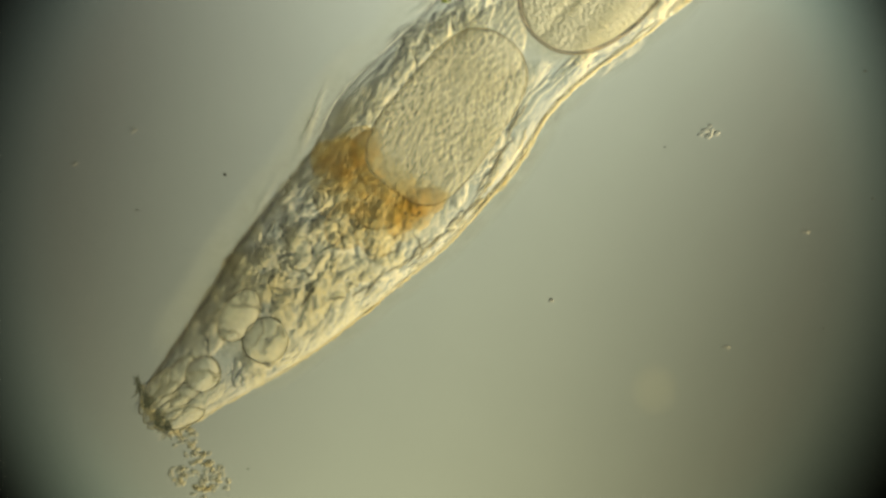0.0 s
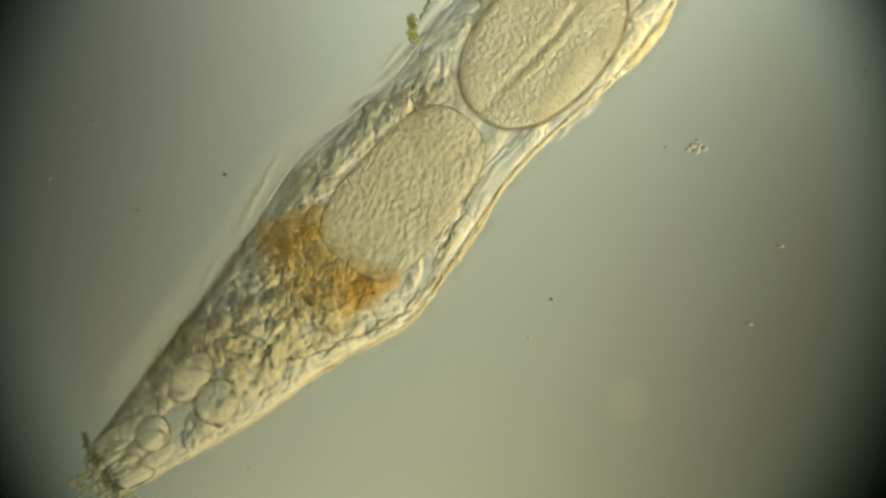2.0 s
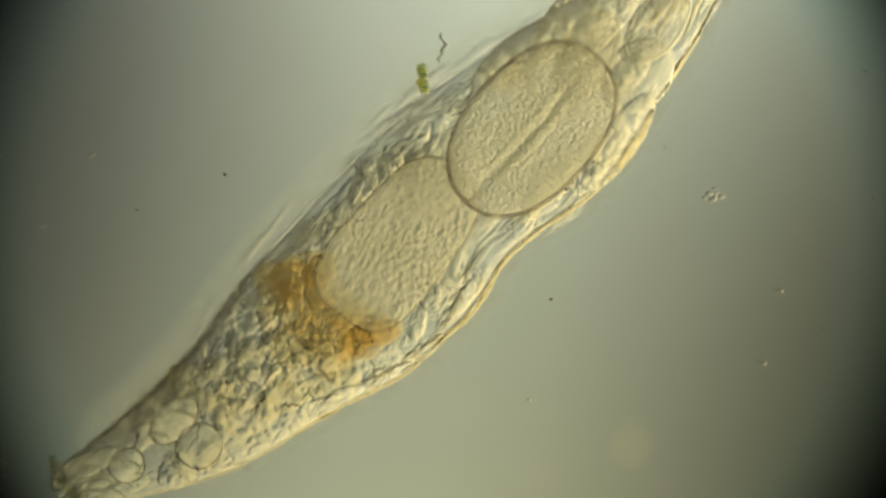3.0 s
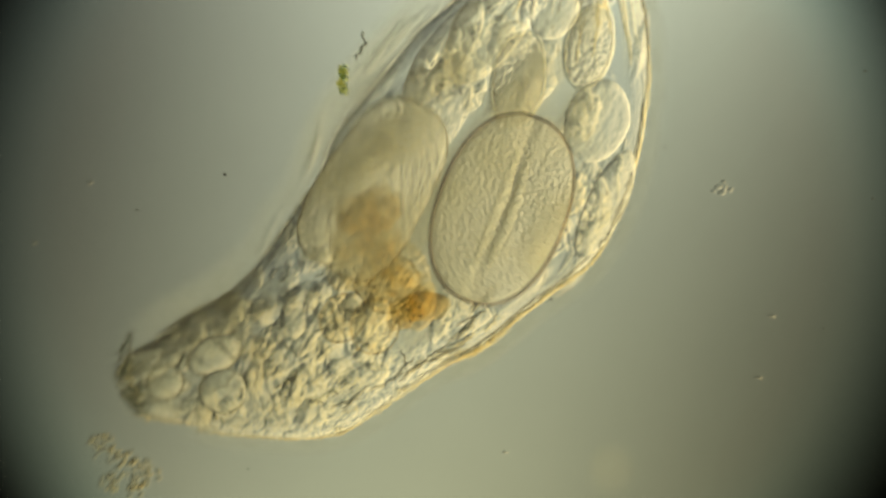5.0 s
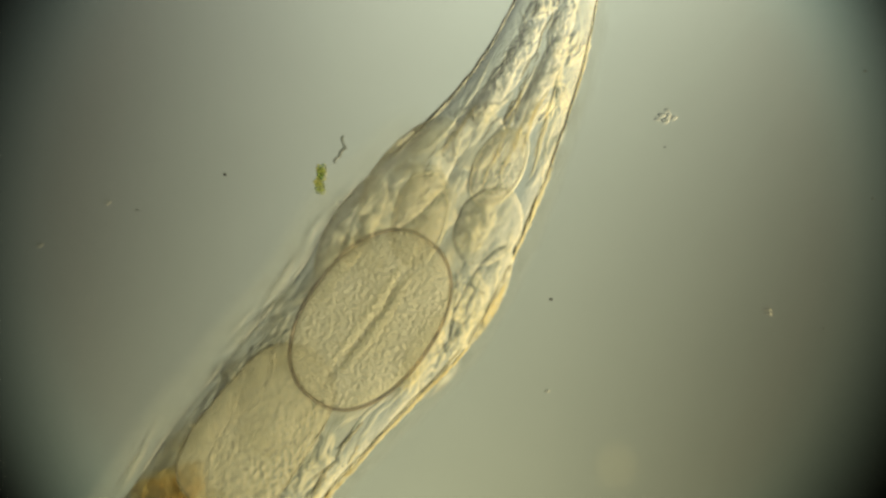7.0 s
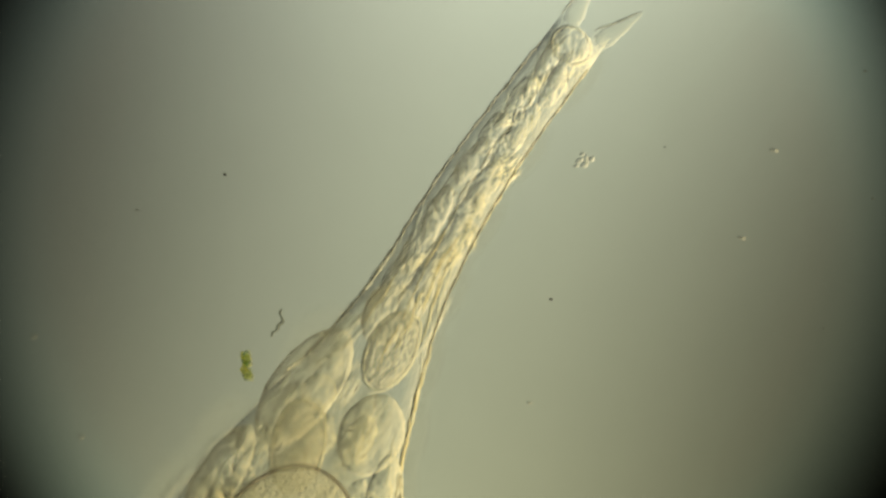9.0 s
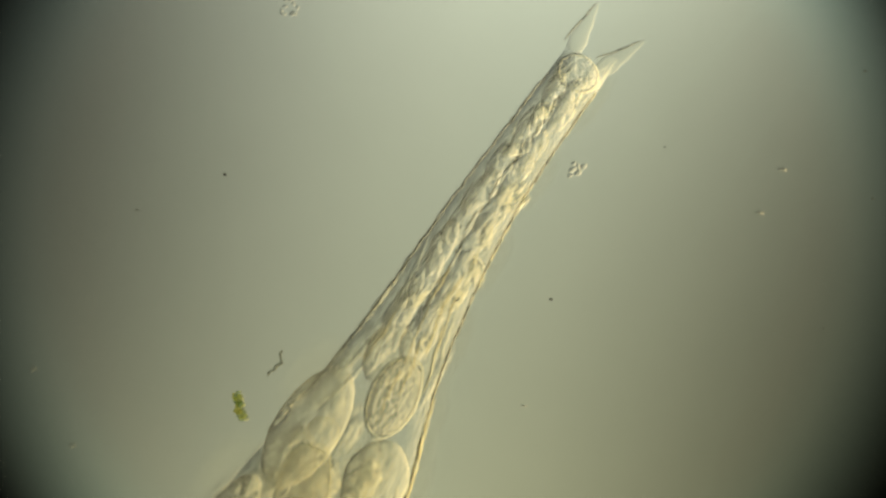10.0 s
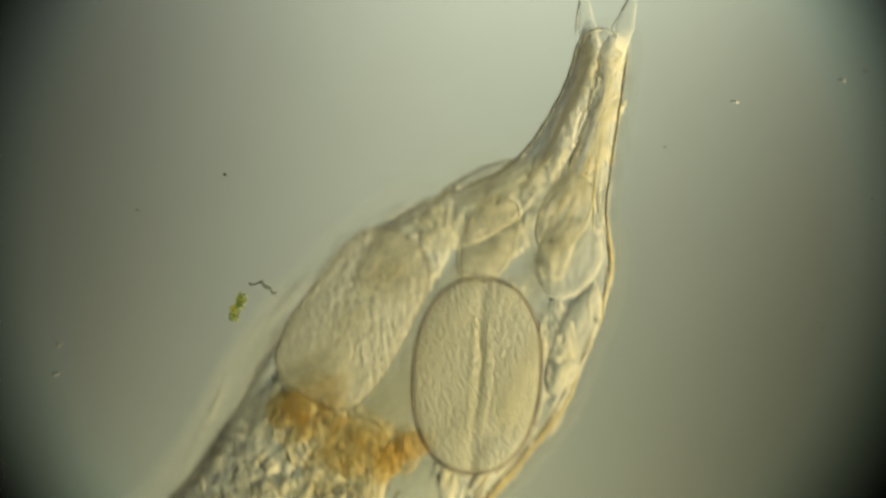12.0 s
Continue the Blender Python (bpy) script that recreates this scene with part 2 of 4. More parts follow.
def field_material():
    """The backdrop plate: clear, with uneven light falloff and a dark vignette rim painted into its colour."""
    m, nt, out = nodes_of("falloff_plate")
    vec = coords(nt, 1.0 / U, False)

    def spot(x, y, rx, ry, a, b, lo, hi):
        mp = nt.nodes.new("ShaderNodeMapping")
        mp.inputs["Location"].default_value = (-(x - 784) / rx, -(441 - y) / ry, 0)
        mp.inputs["Scale"].default_value = (1 / rx, 1 / ry, 0)
        link(nt, vec, mp.inputs[0])
        ln = nt.nodes.new("ShaderNodeVectorMath")
        ln.operation = "LENGTH"
        link(nt, mp.outputs[0], ln.inputs[0])
        r = nt.nodes.new("ShaderNodeMapRange")
        r.interpolation_type = "SMOOTHSTEP"
        for key, v in (("From Min", a), ("From Max", b), ("To Min", lo), ("To Max", hi)):
            r.inputs[key].default_value = v
        link(nt, ln.outputs["Value"], r.inputs["Value"])
        return r.outputs[0]

    def times(a, b):
        mu = nt.nodes.new("ShaderNodeMath")
        mu.operation = "MULTIPLY"
        link(nt, a, mu.inputs[0])
        link(nt, b, mu.inputs[1])
        return mu.outputs[0]

    def plain(op, a, b):
        mu = nt.nodes.new("ShaderNodeMath")
        mu.operation = op
        for k, v in enumerate((a, b)):
            if isinstance(v, (int, float)):
                mu.inputs[k].default_value = v
            else:
                link(nt, v, mu.inputs[k])
        return mu.outputs[0]

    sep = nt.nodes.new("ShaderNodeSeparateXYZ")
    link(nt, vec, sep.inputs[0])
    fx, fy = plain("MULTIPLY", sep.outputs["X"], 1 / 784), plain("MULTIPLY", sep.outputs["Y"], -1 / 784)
    # painted falloff: darker to both sides, lighter towards the top
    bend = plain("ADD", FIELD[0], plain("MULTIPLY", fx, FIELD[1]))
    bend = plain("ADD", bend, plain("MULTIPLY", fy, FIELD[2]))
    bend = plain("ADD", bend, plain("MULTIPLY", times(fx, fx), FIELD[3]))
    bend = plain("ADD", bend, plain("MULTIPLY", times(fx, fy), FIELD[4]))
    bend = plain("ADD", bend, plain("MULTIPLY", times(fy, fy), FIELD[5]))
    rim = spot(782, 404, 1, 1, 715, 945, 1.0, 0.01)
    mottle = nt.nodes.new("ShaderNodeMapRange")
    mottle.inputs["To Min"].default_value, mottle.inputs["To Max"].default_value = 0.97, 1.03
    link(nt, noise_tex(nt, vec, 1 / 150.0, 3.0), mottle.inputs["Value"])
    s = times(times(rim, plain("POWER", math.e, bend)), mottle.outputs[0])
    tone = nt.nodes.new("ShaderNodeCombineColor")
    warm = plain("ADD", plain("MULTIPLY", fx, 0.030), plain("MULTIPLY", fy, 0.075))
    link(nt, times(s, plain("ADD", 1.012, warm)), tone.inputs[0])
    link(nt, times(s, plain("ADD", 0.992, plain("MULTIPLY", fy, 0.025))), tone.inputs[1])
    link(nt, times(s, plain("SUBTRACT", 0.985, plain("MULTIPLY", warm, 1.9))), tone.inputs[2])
    fringe = nt.nodes.new("ShaderNodeMixRGB")    # cooler tint painted into the vignette's rim
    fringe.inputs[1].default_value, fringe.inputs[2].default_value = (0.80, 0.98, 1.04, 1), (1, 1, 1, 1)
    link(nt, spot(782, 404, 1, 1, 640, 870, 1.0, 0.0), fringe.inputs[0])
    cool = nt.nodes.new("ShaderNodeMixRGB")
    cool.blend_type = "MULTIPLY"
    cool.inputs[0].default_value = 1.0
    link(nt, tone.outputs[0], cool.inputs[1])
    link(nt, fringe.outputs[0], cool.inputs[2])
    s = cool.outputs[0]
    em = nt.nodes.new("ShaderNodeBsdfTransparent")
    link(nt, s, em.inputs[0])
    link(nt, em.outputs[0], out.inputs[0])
    return m


def clear_glass():
    m, nt, out = nodes_of("clear_glass")
    tp = nt.nodes.new("ShaderNodeBsdfTransparent")
    tp.inputs[0].default_value = (0.985, 0.99, 0.98, 1)
    gl = nt.nodes.new("ShaderNodeBsdfGlossy")
    gl.inputs["Roughness"].default_value = 0.05
    mx = nt.nodes.new("ShaderNodeMixShader")
    mx.inputs[0].default_value = 0.0005
    link(nt, tp.outputs[0], mx.inputs[1])
    link(nt, gl.outputs[0], mx.inputs[2])
    link(nt, mx.outputs[0], out.inputs[0])
    return m


M_FIELD = field_material()
M_GLASS = clear_glass()
M_METAL = tissue("black_anodised_metal", (0.012, 0.012, 0.012), (0.02, 0.02, 0.018), grain=30, relief=0.1, glass=0.0)


# ---- mesh makers (sizes in picture units) ----
def mesh_from(bm, name, material, smooth=True):
    me = bpy.data.meshes.new(name)
    bm.to_mesh(me)
    bm.free()
    for p in me.polygons:
        p.use_smooth = smooth
    me.materials.append(material)
    return me


def part(name, me, parent, label=""):
    ob = new(name, me)
    ob.parent = parent
    if label:
        ob["label"] = label
    return ob


def lobe_bm(rx, ry, rz, rough=0.25, freq=1.6, seed=0.0, sub=3, point=0.0, flat=0.55, half=True, cut=-0.35):
    """An uneven rounded lobe with a flattish top. point narrows it towards +x."""
    bm = bmesh.new()
    bmesh.ops.create_icosphere(bm, subdivisions=sub, radius=1.0)
    for v in bm.verts:
        n = v.co.normalized()
        d = 1 + rough * noise.fractal(n * freq + Vector((seed, seed * 0.7, -seed)), 1.0, 2.0, 3)
        taper = 1 - point * (n.x * 0.5 + 0.5)
        v.co = Vector((n.x * rx * d, n.y * ry * d * taper, math.copysign(abs(n.z) ** flat, n.z) * rz * d * (0.4 + 0.6 * taper))) * U
    if half:
        bmesh.ops.delete(bm, geom=[v for v in bm.verts if v.co.z < cut * rz * U], context="VERTS")
    return bm


def strip_bm(length, radius, bend=0.0, wave=0.0, seed=0.0, taper=0.65, seg=16, ring=6, lift=None, closed=False):
    """A thin ridge along x, bent sideways and a little wavy, with thin ends."""
    bm = bmesh.new()
    rows = []
    for i in range(seg + 1):
        f = i / seg * 2 - 1
        r = radius * max(0.04, (1 - abs(f) ** 2.5 * taper)) * (1 + 0.25 * noise.noise(Vector((f * 3, seed, 0))))
        if i in (0, seg):
            r *= 0.2
        x, y = f * length, bend * (f * f - 0.33) + wave * noise.noise(Vector((f * 2.2, seed, 7)))
        rows.append([bm.verts.new(Vector((x, y + r * math.cos(a), r * math.sin(a) + (lift(x, y) if lift else 0))) * U)
                     for a in ((2 if closed else 1) * math.pi * (k / ring if closed else (k + 0.35) / (ring - 0.3)) for k in range(ring))])
    for a, b in zip(rows, rows[1:]):
        for k in range(ring if closed else ring - 1):
            bm.faces.new((a[(k + 1) % ring], b[(k + 1) % ring], b[k], a[k]))
    if closed:
        bm.faces.new(rows[0])
        bm.faces.new(list(reversed(rows[-1])))
        bmesh.ops.recalc_face_normals(bm, faces=bm.faces)
    return bm


def shell_bm(side, length=64, width=90, height=34, seg=8, rows=9):
    """A quarter tube along x: its outer rim lies on the x axis, and it swells inwards. side -1: one flank, 1: the other."""
    bm = bmesh.new()
    grid = []
    for j in range(rows + 1):
        f = (j / rows) ** 1.8
        grid.append([bm.verts.new(Vector(((i / seg * 2 - 1) * length, side * f * width, height * (1 - (1 - f) ** 2) ** 0.5)) * U) for i in range(seg + 1)])
    for a, b in zip(grid, grid[1:]):
        for i in range(seg):
            quad = (a[i], a[i + 1], b[i + 1], b[i])
            bm.faces.new(quad if side > 0 else quad[::-1])
    return bm


def dome_bm(rx, ry, h, n=24, rings=6):
    """A shallow open dome."""
    bm = bmesh.new()
    top = bm.verts.new((0, 0, h * U))
    prev = None
    for j in range(1, rings + 1):
        f = j / rings
        row = [bm.verts.new((rx * f * math.cos(a) * U, ry * f * math.sin(a) * U, h * (1 - f * f) * U))
               for a in (2 * math.pi * k / n for k in range(n))]
        for k in range(n):
            if prev:
                bm.faces.new((prev[k], row[k], row[(k + 1) % n], prev[(k + 1) % n]))
            else:
                bm.faces.new((top, row[k], row[(k + 1) % n]))
        prev = row
    return bm


def ring_bm(rx, ry, thick, tall, shape=None, n=72):
    """A thin oval hoop lying flat."""
    bm = bmesh.new()
    rows = []
    for k in range(n):
        f = 2 * math.pi * k / n
        c, d = Vector((rx * math.cos(f), ry * math.sin(f), 0)) * (shape(f) if shape else 1 + 0.07 * noise.noise(Vector((math.cos(f) * 1.3, math.sin(f) * 1.3, rx)))), Vector((math.cos(f), math.sin(f), 0))
        rows.append([bm.verts.new((c + d * thick * math.cos(g) + Vector((0, 0, tall * math.sin(g)))) * U) for g in (math.pi * j / 4 for j in range(8))])
    for k in range(n):
        p, q = rows[k], rows[(k + 1) % n]
        for j in range(8):
            bm.faces.new((p[j], q[j], q[(j + 1) % 8], p[(j + 1) % 8]))
    bmesh.ops.recalc_face_normals(bm, faces=bm.faces)
    return bm


def box_bm(sx, sy, sz, bevel):
    bm = bmesh.new()
    bmesh.ops.create_cube(bm, size=1.0)
    bmesh.ops.scale(bm, vec=(sx, sy, sz), verts=bm.verts)
    bmesh.ops.bevel(bm, geom=bm.edges[:], offset=bevel, segments=2, affect="EDGES")
    return bm


# ---- the setting: backdrop plate with painted light falloff, slide, cover glass, water film ----
def setting():
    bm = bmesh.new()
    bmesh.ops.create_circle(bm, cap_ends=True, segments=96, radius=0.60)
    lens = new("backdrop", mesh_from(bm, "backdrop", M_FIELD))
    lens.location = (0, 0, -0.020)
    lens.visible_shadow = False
    tagged(lens, "grey-green backdrop plate with painted vignette and light falloff", "backdrop", kind="structure")
    bm = box_bm(0.70, 0.70, 0.012, 0.001)
    slide = new("ground", mesh_from(bm, "slide", M_GLASS, False))
    slide.location = (0, 0, -0.006)
    slide.visible_shadow = False
    tagged(slide, "clear flat glass slide under the water", "slide", kind="structure")
    cover = new("cover_glass", mesh_from(box_bm(0.62, 0.62, 0.004, 0.0005), "cover_glass", M_GLASS, False))
    cover.location = (0, 0, 0.078)
    cover.visible_shadow = False
    tagged(cover, "thin clear cover glass over the water", "cover glass", kind="structure")
    bm = bmesh.new()
    n = 96
    prev = None
    for r, z in ((0.30, 0.0), (0.30, 0.02), (0.62, 0.02), (0.62, -0.01), (0.30, -0.01), (0.30, 0.0)):
        row = [bm.verts.new((r * math.cos(2 * math.pi * k / n), r * math.sin(2 * math.pi * k / n), z)) for k in range(n)]
        if prev:
            for k in range(n):
                bm.faces.new((prev[k], row[k], row[(k + 1) % n], prev[(k + 1) % n]))
        prev = row
    bmesh.ops.remove_doubles(bm, verts=bm.verts, dist=0.0001)
    stop = new("trim", mesh_from(bm, "field_stop", M_METAL))
    stop.location = (0, 0, -0.040)
    tagged(stop, "black metal ring of the field stop", "ring", kind="structure")


setting()

# ---- how the animal's outline lies: eleven stations from head to foot, both flanks ----
POSTURES = []


def posture(t, flanks):
    POSTURES.append((t, np.array(flanks, dtype=float)))


posture(0, [(255, 690, 310, 765), (355, 540, 520, 645), (430, 420, 650, 550), (542, 277, 800, 425), (604, 164, 905, 310), (754, 14, 1000, 175),
    (882, -133, 1180, 30), (1010, -260, 1300, -110), (1180, -400, 1370, -290), (1290, -490, 1420, -410), (1350, -580, 1460, -520)])
posture(0.5, [(262, 630, 310, 722), (355, 505, 535, 590), (435, 388, 658, 505), (542, 242, 800, 410), (604, 124, 900, 285), (754, -26, 1010, 130),
    (887, -173, 1185, -10), (1015, -300, 1305, -150), (1185, -440, 1375, -330), (1295, -530, 1425, -450), (1355, -620, 1465, -560)])
posture(1.0, [(208, 630, 262, 728), (314, 506, 483, 606), (401, 385, 615, 506), (492, 252, 770, 405), (564, 124, 865, 280), (709, -6, 960, 155),
    (837, -143, 1135, 20), (965, -270, 1255, -120), (1135, -410, 1325, -300), (1245, -500, 1375, -420), (1305, -590, 1415, -530)])
posture(1.5, [(175, 650, 228, 742), (280, 518, 448, 626), (369, 401, 584, 531), (457, 262, 735, 430), (534, 164, 830, 310), (684, 14, 925, 185),
    (802, -123, 1100, 40), (930, -250, 1220, -100), (1100, -390, 1290, -280), (1210, -480, 1340, -400), (1270, -570, 1380, -510)])
posture(2.0, [(163, 790, 222, 870), (268, 648, 434, 754), (340, 553, 582, 650), (437, 417, 728, 567), (524, 284, 824, 441), (684, 144, 924, 296),
    (792, 7, 1100, 128), (930, -110, 1195, 0), (1075, -265, 1265, -155), (1185, -355, 1315, -275), (1245, -445, 1355, -385)])
posture(2.5, [(122, 760, 180, 835), (251, 648, 420, 772), (347, 563, 581, 703), (457, 457, 723, 637), (539, 324, 829, 521), (684, 209, 934, 386),
    (802, 97, 1075, 233), (930, 0, 1165, 110), (1040, -110, 1240, -10), (1150, -220, 1290, -140), (1220, -310, 1330, -250)])
posture(3.0, [(105, 830, 165, 900), (236, 720, 401, 833), (331, 626, 575, 736), (437, 487, 723, 657), (539, 374, 834, 556), (664, 244, 914, 446),
    (772, 152, 1065, 328), (930, 50, 1165, 180), (1060, -40, 1250, 40), (1170, -170, 1310, -90), (1230, -260, 1340, -200)])
posture(4.8, [(100, 800, 160, 890), (210, 690, 380, 855), (310, 620, 560, 795), (450, 480, 720, 680), (520, 390, 810, 590), (600, 270, 910, 490),
    (690, 150, 1010, 390), (800, 30, 1130, 260), (900, -60, 1200, 60), (1000, -160, 1190, -100), (1080, -260, 1180, -230)])
posture(5.0, [(205, 630, 230, 740), (330, 560, 420, 770), (435, 490, 600, 765), (550, 330, 770, 660), (590, 240, 850, 620), (640, 170, 940, 550),
    (690, 110, 1060, 450), (750, 40, 1130, 290), (850, -40, 1150, 80), (920, -130, 1120, -80), (980, -230, 1090, -210)])
posture(5.2, [(285, 535, 295, 650), (380, 470, 430, 725), (490, 430, 600, 745), (530, 300, 800, 660), (560, 190, 880, 625), (620, 120, 950, 595),
    (690, 70, 1070, 470), (760, 30, 1130, 290), (860, -20, 1110, 110), (900, -110, 1070, -60), (930, -200, 1040, -190)])
posture(5.5, [(340, 555, 365, 715), (400, 500, 480, 755), (490, 420, 640, 770), (550, 280, 810, 670), (590, 190, 880, 640), (650, 120, 960, 590),
    (720, 70, 1085, 470), (800, 30, 1147, 270), (900, -10, 1140, 50), (940, -110, 1100, -70), (970, -210, 1080, -190)])
posture(5.7, [(312, 710, 350, 805), (380, 610, 470, 815), (480, 490, 640, 795), (570, 340, 800, 670), (620, 240, 870, 620), (670, 160, 950, 570),
    (725, 95, 1070, 450), (800, 30, 1150, 270), (890, -30, 1178, 60), (950, -130, 1140, -80), (990, -230, 1110, -210)])
posture(6.0, [(190, 900, 250, 990), (270, 790, 460, 920), (350, 660, 590, 840), (450, 550, 710, 720), (510, 440, 790, 640), (580, 320, 908, 563),
    (660, 220, 1035, 446), (760, 110, 1125, 286), (880, 20, 1179, 84), (960, -80, 1150, -60), (1010, -180, 1130, -170)])
posture(6.5, [(50, 1090, 110, 1160), (140, 980, 320, 1090), (240, 860, 470, 1000), (320, 720, 610, 880), (390, 610, 696, 774), (480, 500, 810, 666),
    (570, 370, 910, 546), (670, 270, 998, 385), (800, 110, 1085, 210), (890, 20, 1105, 70), (960, -110, 1130, -100)])
posture(7.0, [(-80, 1260, -20, 1330), (10, 1150, 190, 1260), (110, 1010, 350, 1130), (220, 880, 500, 990), (300, 760, 590, 870), (420, 610, 720, 730),
    (520, 490, 830, 610), (600, 360, 920, 440), (740, 230, 985, 270), (860, 90, 1035, 110), (970, -120, 1080, -110)])
posture(7.2, [(-103, 1303, -43, 1373), (-13, 1193, 167, 1303), (87, 1053, 327, 1173), (197, 923, 477, 1033), (270, 800, 560, 910), (390, 650, 690, 770),
    (490, 540, 800, 650), (570, 410, 900, 470), (745, 220, 970, 260), (855, 105, 1020, 130), (965, -120, 1080, -110)])
posture(8.8, [(-243, 1608, -183, 1678), (-153, 1498, 27, 1608), (-53, 1358, 187, 1478), (57, 1228, 337, 1338), (130, 1105, 420, 1215), (250, 955, 550, 1075),
    (270, 900, 680, 940), (360, 760, 730, 800), (640, 510, 810, 560), (820, 280, 935, 310), (970, -10, 1085, 30)])
posture(9.0, [(-253, 1678, -193, 1748), (-163, 1568, 17, 1678), (-63, 1428, 177, 1548), (47, 1298, 327, 1408), (120, 1175, 410, 1285), (240, 1025, 540, 1145),
    (270, 950, 680, 990), (370, 800, 720, 800), (618, 545, 780, 562), (790, 290, 895, 332), (974, 50, 1058, 100)])
posture(9.5, [(-293, 1738, -233, 1808), (-203, 1628, -23, 1738), (-103, 1488, 137, 1608), (7, 1358, 287, 1468), (80, 1235, 370, 1345), (200, 1085, 500, 1205),
    (250, 1030, 650, 1070), (380, 880, 720, 880), (615, 600, 765, 645), (793, 345, 897, 370), (977, 103, 1062, 133)])
posture(10.0, [(-293, 1738, -233, 1808), (-203, 1628, -23, 1738), (-103, 1488, 137, 1608), (7, 1358, 287, 1468), (80, 1235, 370, 1345), (200, 1085, 500, 1205),
    (250, 1030, 650, 1070), (380, 880, 725, 880), (618, 600, 785, 655), (800, 350, 912, 380), (984, 108, 1072, 140)])
posture(10.5, [(-293, 1738, -233, 1808), (-203, 1628, -23, 1738), (-103, 1488, 137, 1608), (7, 1358, 287, 1468), (80, 1235, 370, 1345), (200, 1085, 500, 1205),
    (250, 1030, 650, 1070), (380, 880, 720, 880), (600, 620, 750, 675), (790, 345, 892, 385), (972, 108, 1058, 142)])
posture(11.0, [(-60, 1500, 0, 1560), (-40, 1420, 200, 1480), (0, 1350, 380, 1380), (60, 1290, 530, 1270), (150, 1170, 650, 1170), (230, 1060, 750, 1060),
    (300, 940, 800, 930), (410, 790, 820, 790), (640, 600, 830, 605), (828, 380, 925, 405), (965, 130, 1050, 170)])
posture(11.2, [(60, 1160, 120, 1240), (150, 1060, 450, 1160), (260, 960, 720, 1040), (350, 850, 850, 930), (380, 780, 920, 850), (420, 700, 950, 780),
    (470, 630, 960, 690), (550, 540, 965, 560), (720, 430, 945, 450), (880, 300, 970, 340), (985, 115, 1062, 165)])
posture(11.5, [(160, 1080, 250, 1160), (260, 960, 560, 1080), (360, 870, 760, 1000), (440, 750, 900, 930), (455, 680, 990, 860), (470, 620, 1040, 800),
    (510, 560, 1075, 690), (630, 420, 1080, 510), (840, 355, 1060, 400), (960, 220, 1070, 240), (1000, 110, 1088, 125)])
posture(11.8, [(144, 1132, 204, 1212), (224, 1022, 524, 1132), (344, 912, 724, 1042), (414, 812, 854, 972), (454, 742, 914, 912), (494, 672, 974, 842),
    (564, 582, 1034, 752), (710, 428, 1102, 543), (905, 333, 1090, 403), (996, 204, 1106, 234), (1036, 93, 1123, 113)])
posture(11.9, [(140, 1126, 200, 1206), (220, 1016, 520, 1126), (340, 906, 720, 1036), (410, 806, 850, 966), (450, 736, 910, 906), (490, 666, 970, 836),
    (560, 576, 1030, 746), (706, 423, 1098, 538), (903, 329, 1088, 399), (994, 201, 1104, 231), (1034, 91, 1121, 111)])
posture(12.0, [(120, 1080, 180, 1160), (200, 970, 500, 1080), (320, 860, 700, 990), (390, 760, 830, 920), (430, 690, 890, 860), (470, 620, 950, 790),
    (540, 530, 1010, 700), (690, 385, 1082, 500), (890, 300, 1075, 370), (985, 180, 1095, 210), (1025, 70, 1112, 90)])
posture(12.1, [(92, 980, 152, 1060), (172, 870, 472, 980), (292, 760, 672, 890), (362, 660, 802, 820), (402, 590, 862, 760), (442, 520, 922, 690),
    (512, 430, 982, 600), (667, 303, 1059, 418), (872, 236, 1057, 306), (972, 134, 1082, 164), (1012, 25, 1099, 45)])

TIMES = [t for t, _ in POSTURES]


def flank_point(tab, s, u):
    """The place at station s (0 to 10) and across the body u (-1 one flank, 1 the other)."""
    s = min(max(s, -0.4), 10.4)
    i = int(min(max(math.floor(s), 0), 9))
    f = s - i
    p0, p1, p2, p3 = (tab[max(i - 1, 0)], tab[i], tab[i + 1], tab[min(i + 2, 10)])
    q = 0.5 * (2 * p1 + (p2 - p0) * f + (2 * p0 - 5 * p1 + 4 * p2 - p3) * f * f + (3 * p1 - p0 - 3 * p2 + p3) * f ** 3)
    w = (u + 1) / 2
    return q[0] * (1 - w) + q[2] * w, q[1] * (1 - w) + q[3] * w


def heading(tab, s, u):
    a, b = flank_point(tab, s - 0.15, u), flank_point(tab, s + 0.15, u)
    return math.degrees(math.atan2(-(b[1] - a[1]), b[0] - a[0]))


CENTRES = [tuple(tab[:, 0::2].mean(axis=1)[4:8].mean() if k == 0 else tab[:, 1::2].mean(axis=1)[4:8].mean() for k in (0, 1))
           for _, tab in POSTURES]
rotifer = tagged(new("rotifer"), "translucent grey-yellow rotifer with amber gut and one large egg", "rotifer")
BASES = [at(x, y, 0.0) for x, y in CENTRES]
ADRIFT = []      # parts that ride on the stretching body: object, s, u, height, own turn
FREE = []        # parts with rows of their own: object, rows of (t, x, y, degrees), height
LOOSE = []       # things in the water


def ride(ob, s, u, z, turn=0.0, tuck=0.0, lean=0.0, scale=(1, 1, 1), tilt=None):
    """tuck: how far the part is drawn back into the head when the animal contracts; lean: how far it then shifts across the body."""
    ob.scale = scale
    if -0.2 <= s < 0.8 and not tuck:
        tuck = 0.6 * (0.8 - s)
    ADRIFT.append((ob, s, u, z, turn, tuck, lean, (8 if s < 3.4 else 6) if tilt is None else tilt))


rng = random.Random(7)


def variants(count, make, name, material):
    return [mesh_from(make(k), name, material) for k in range(count)]


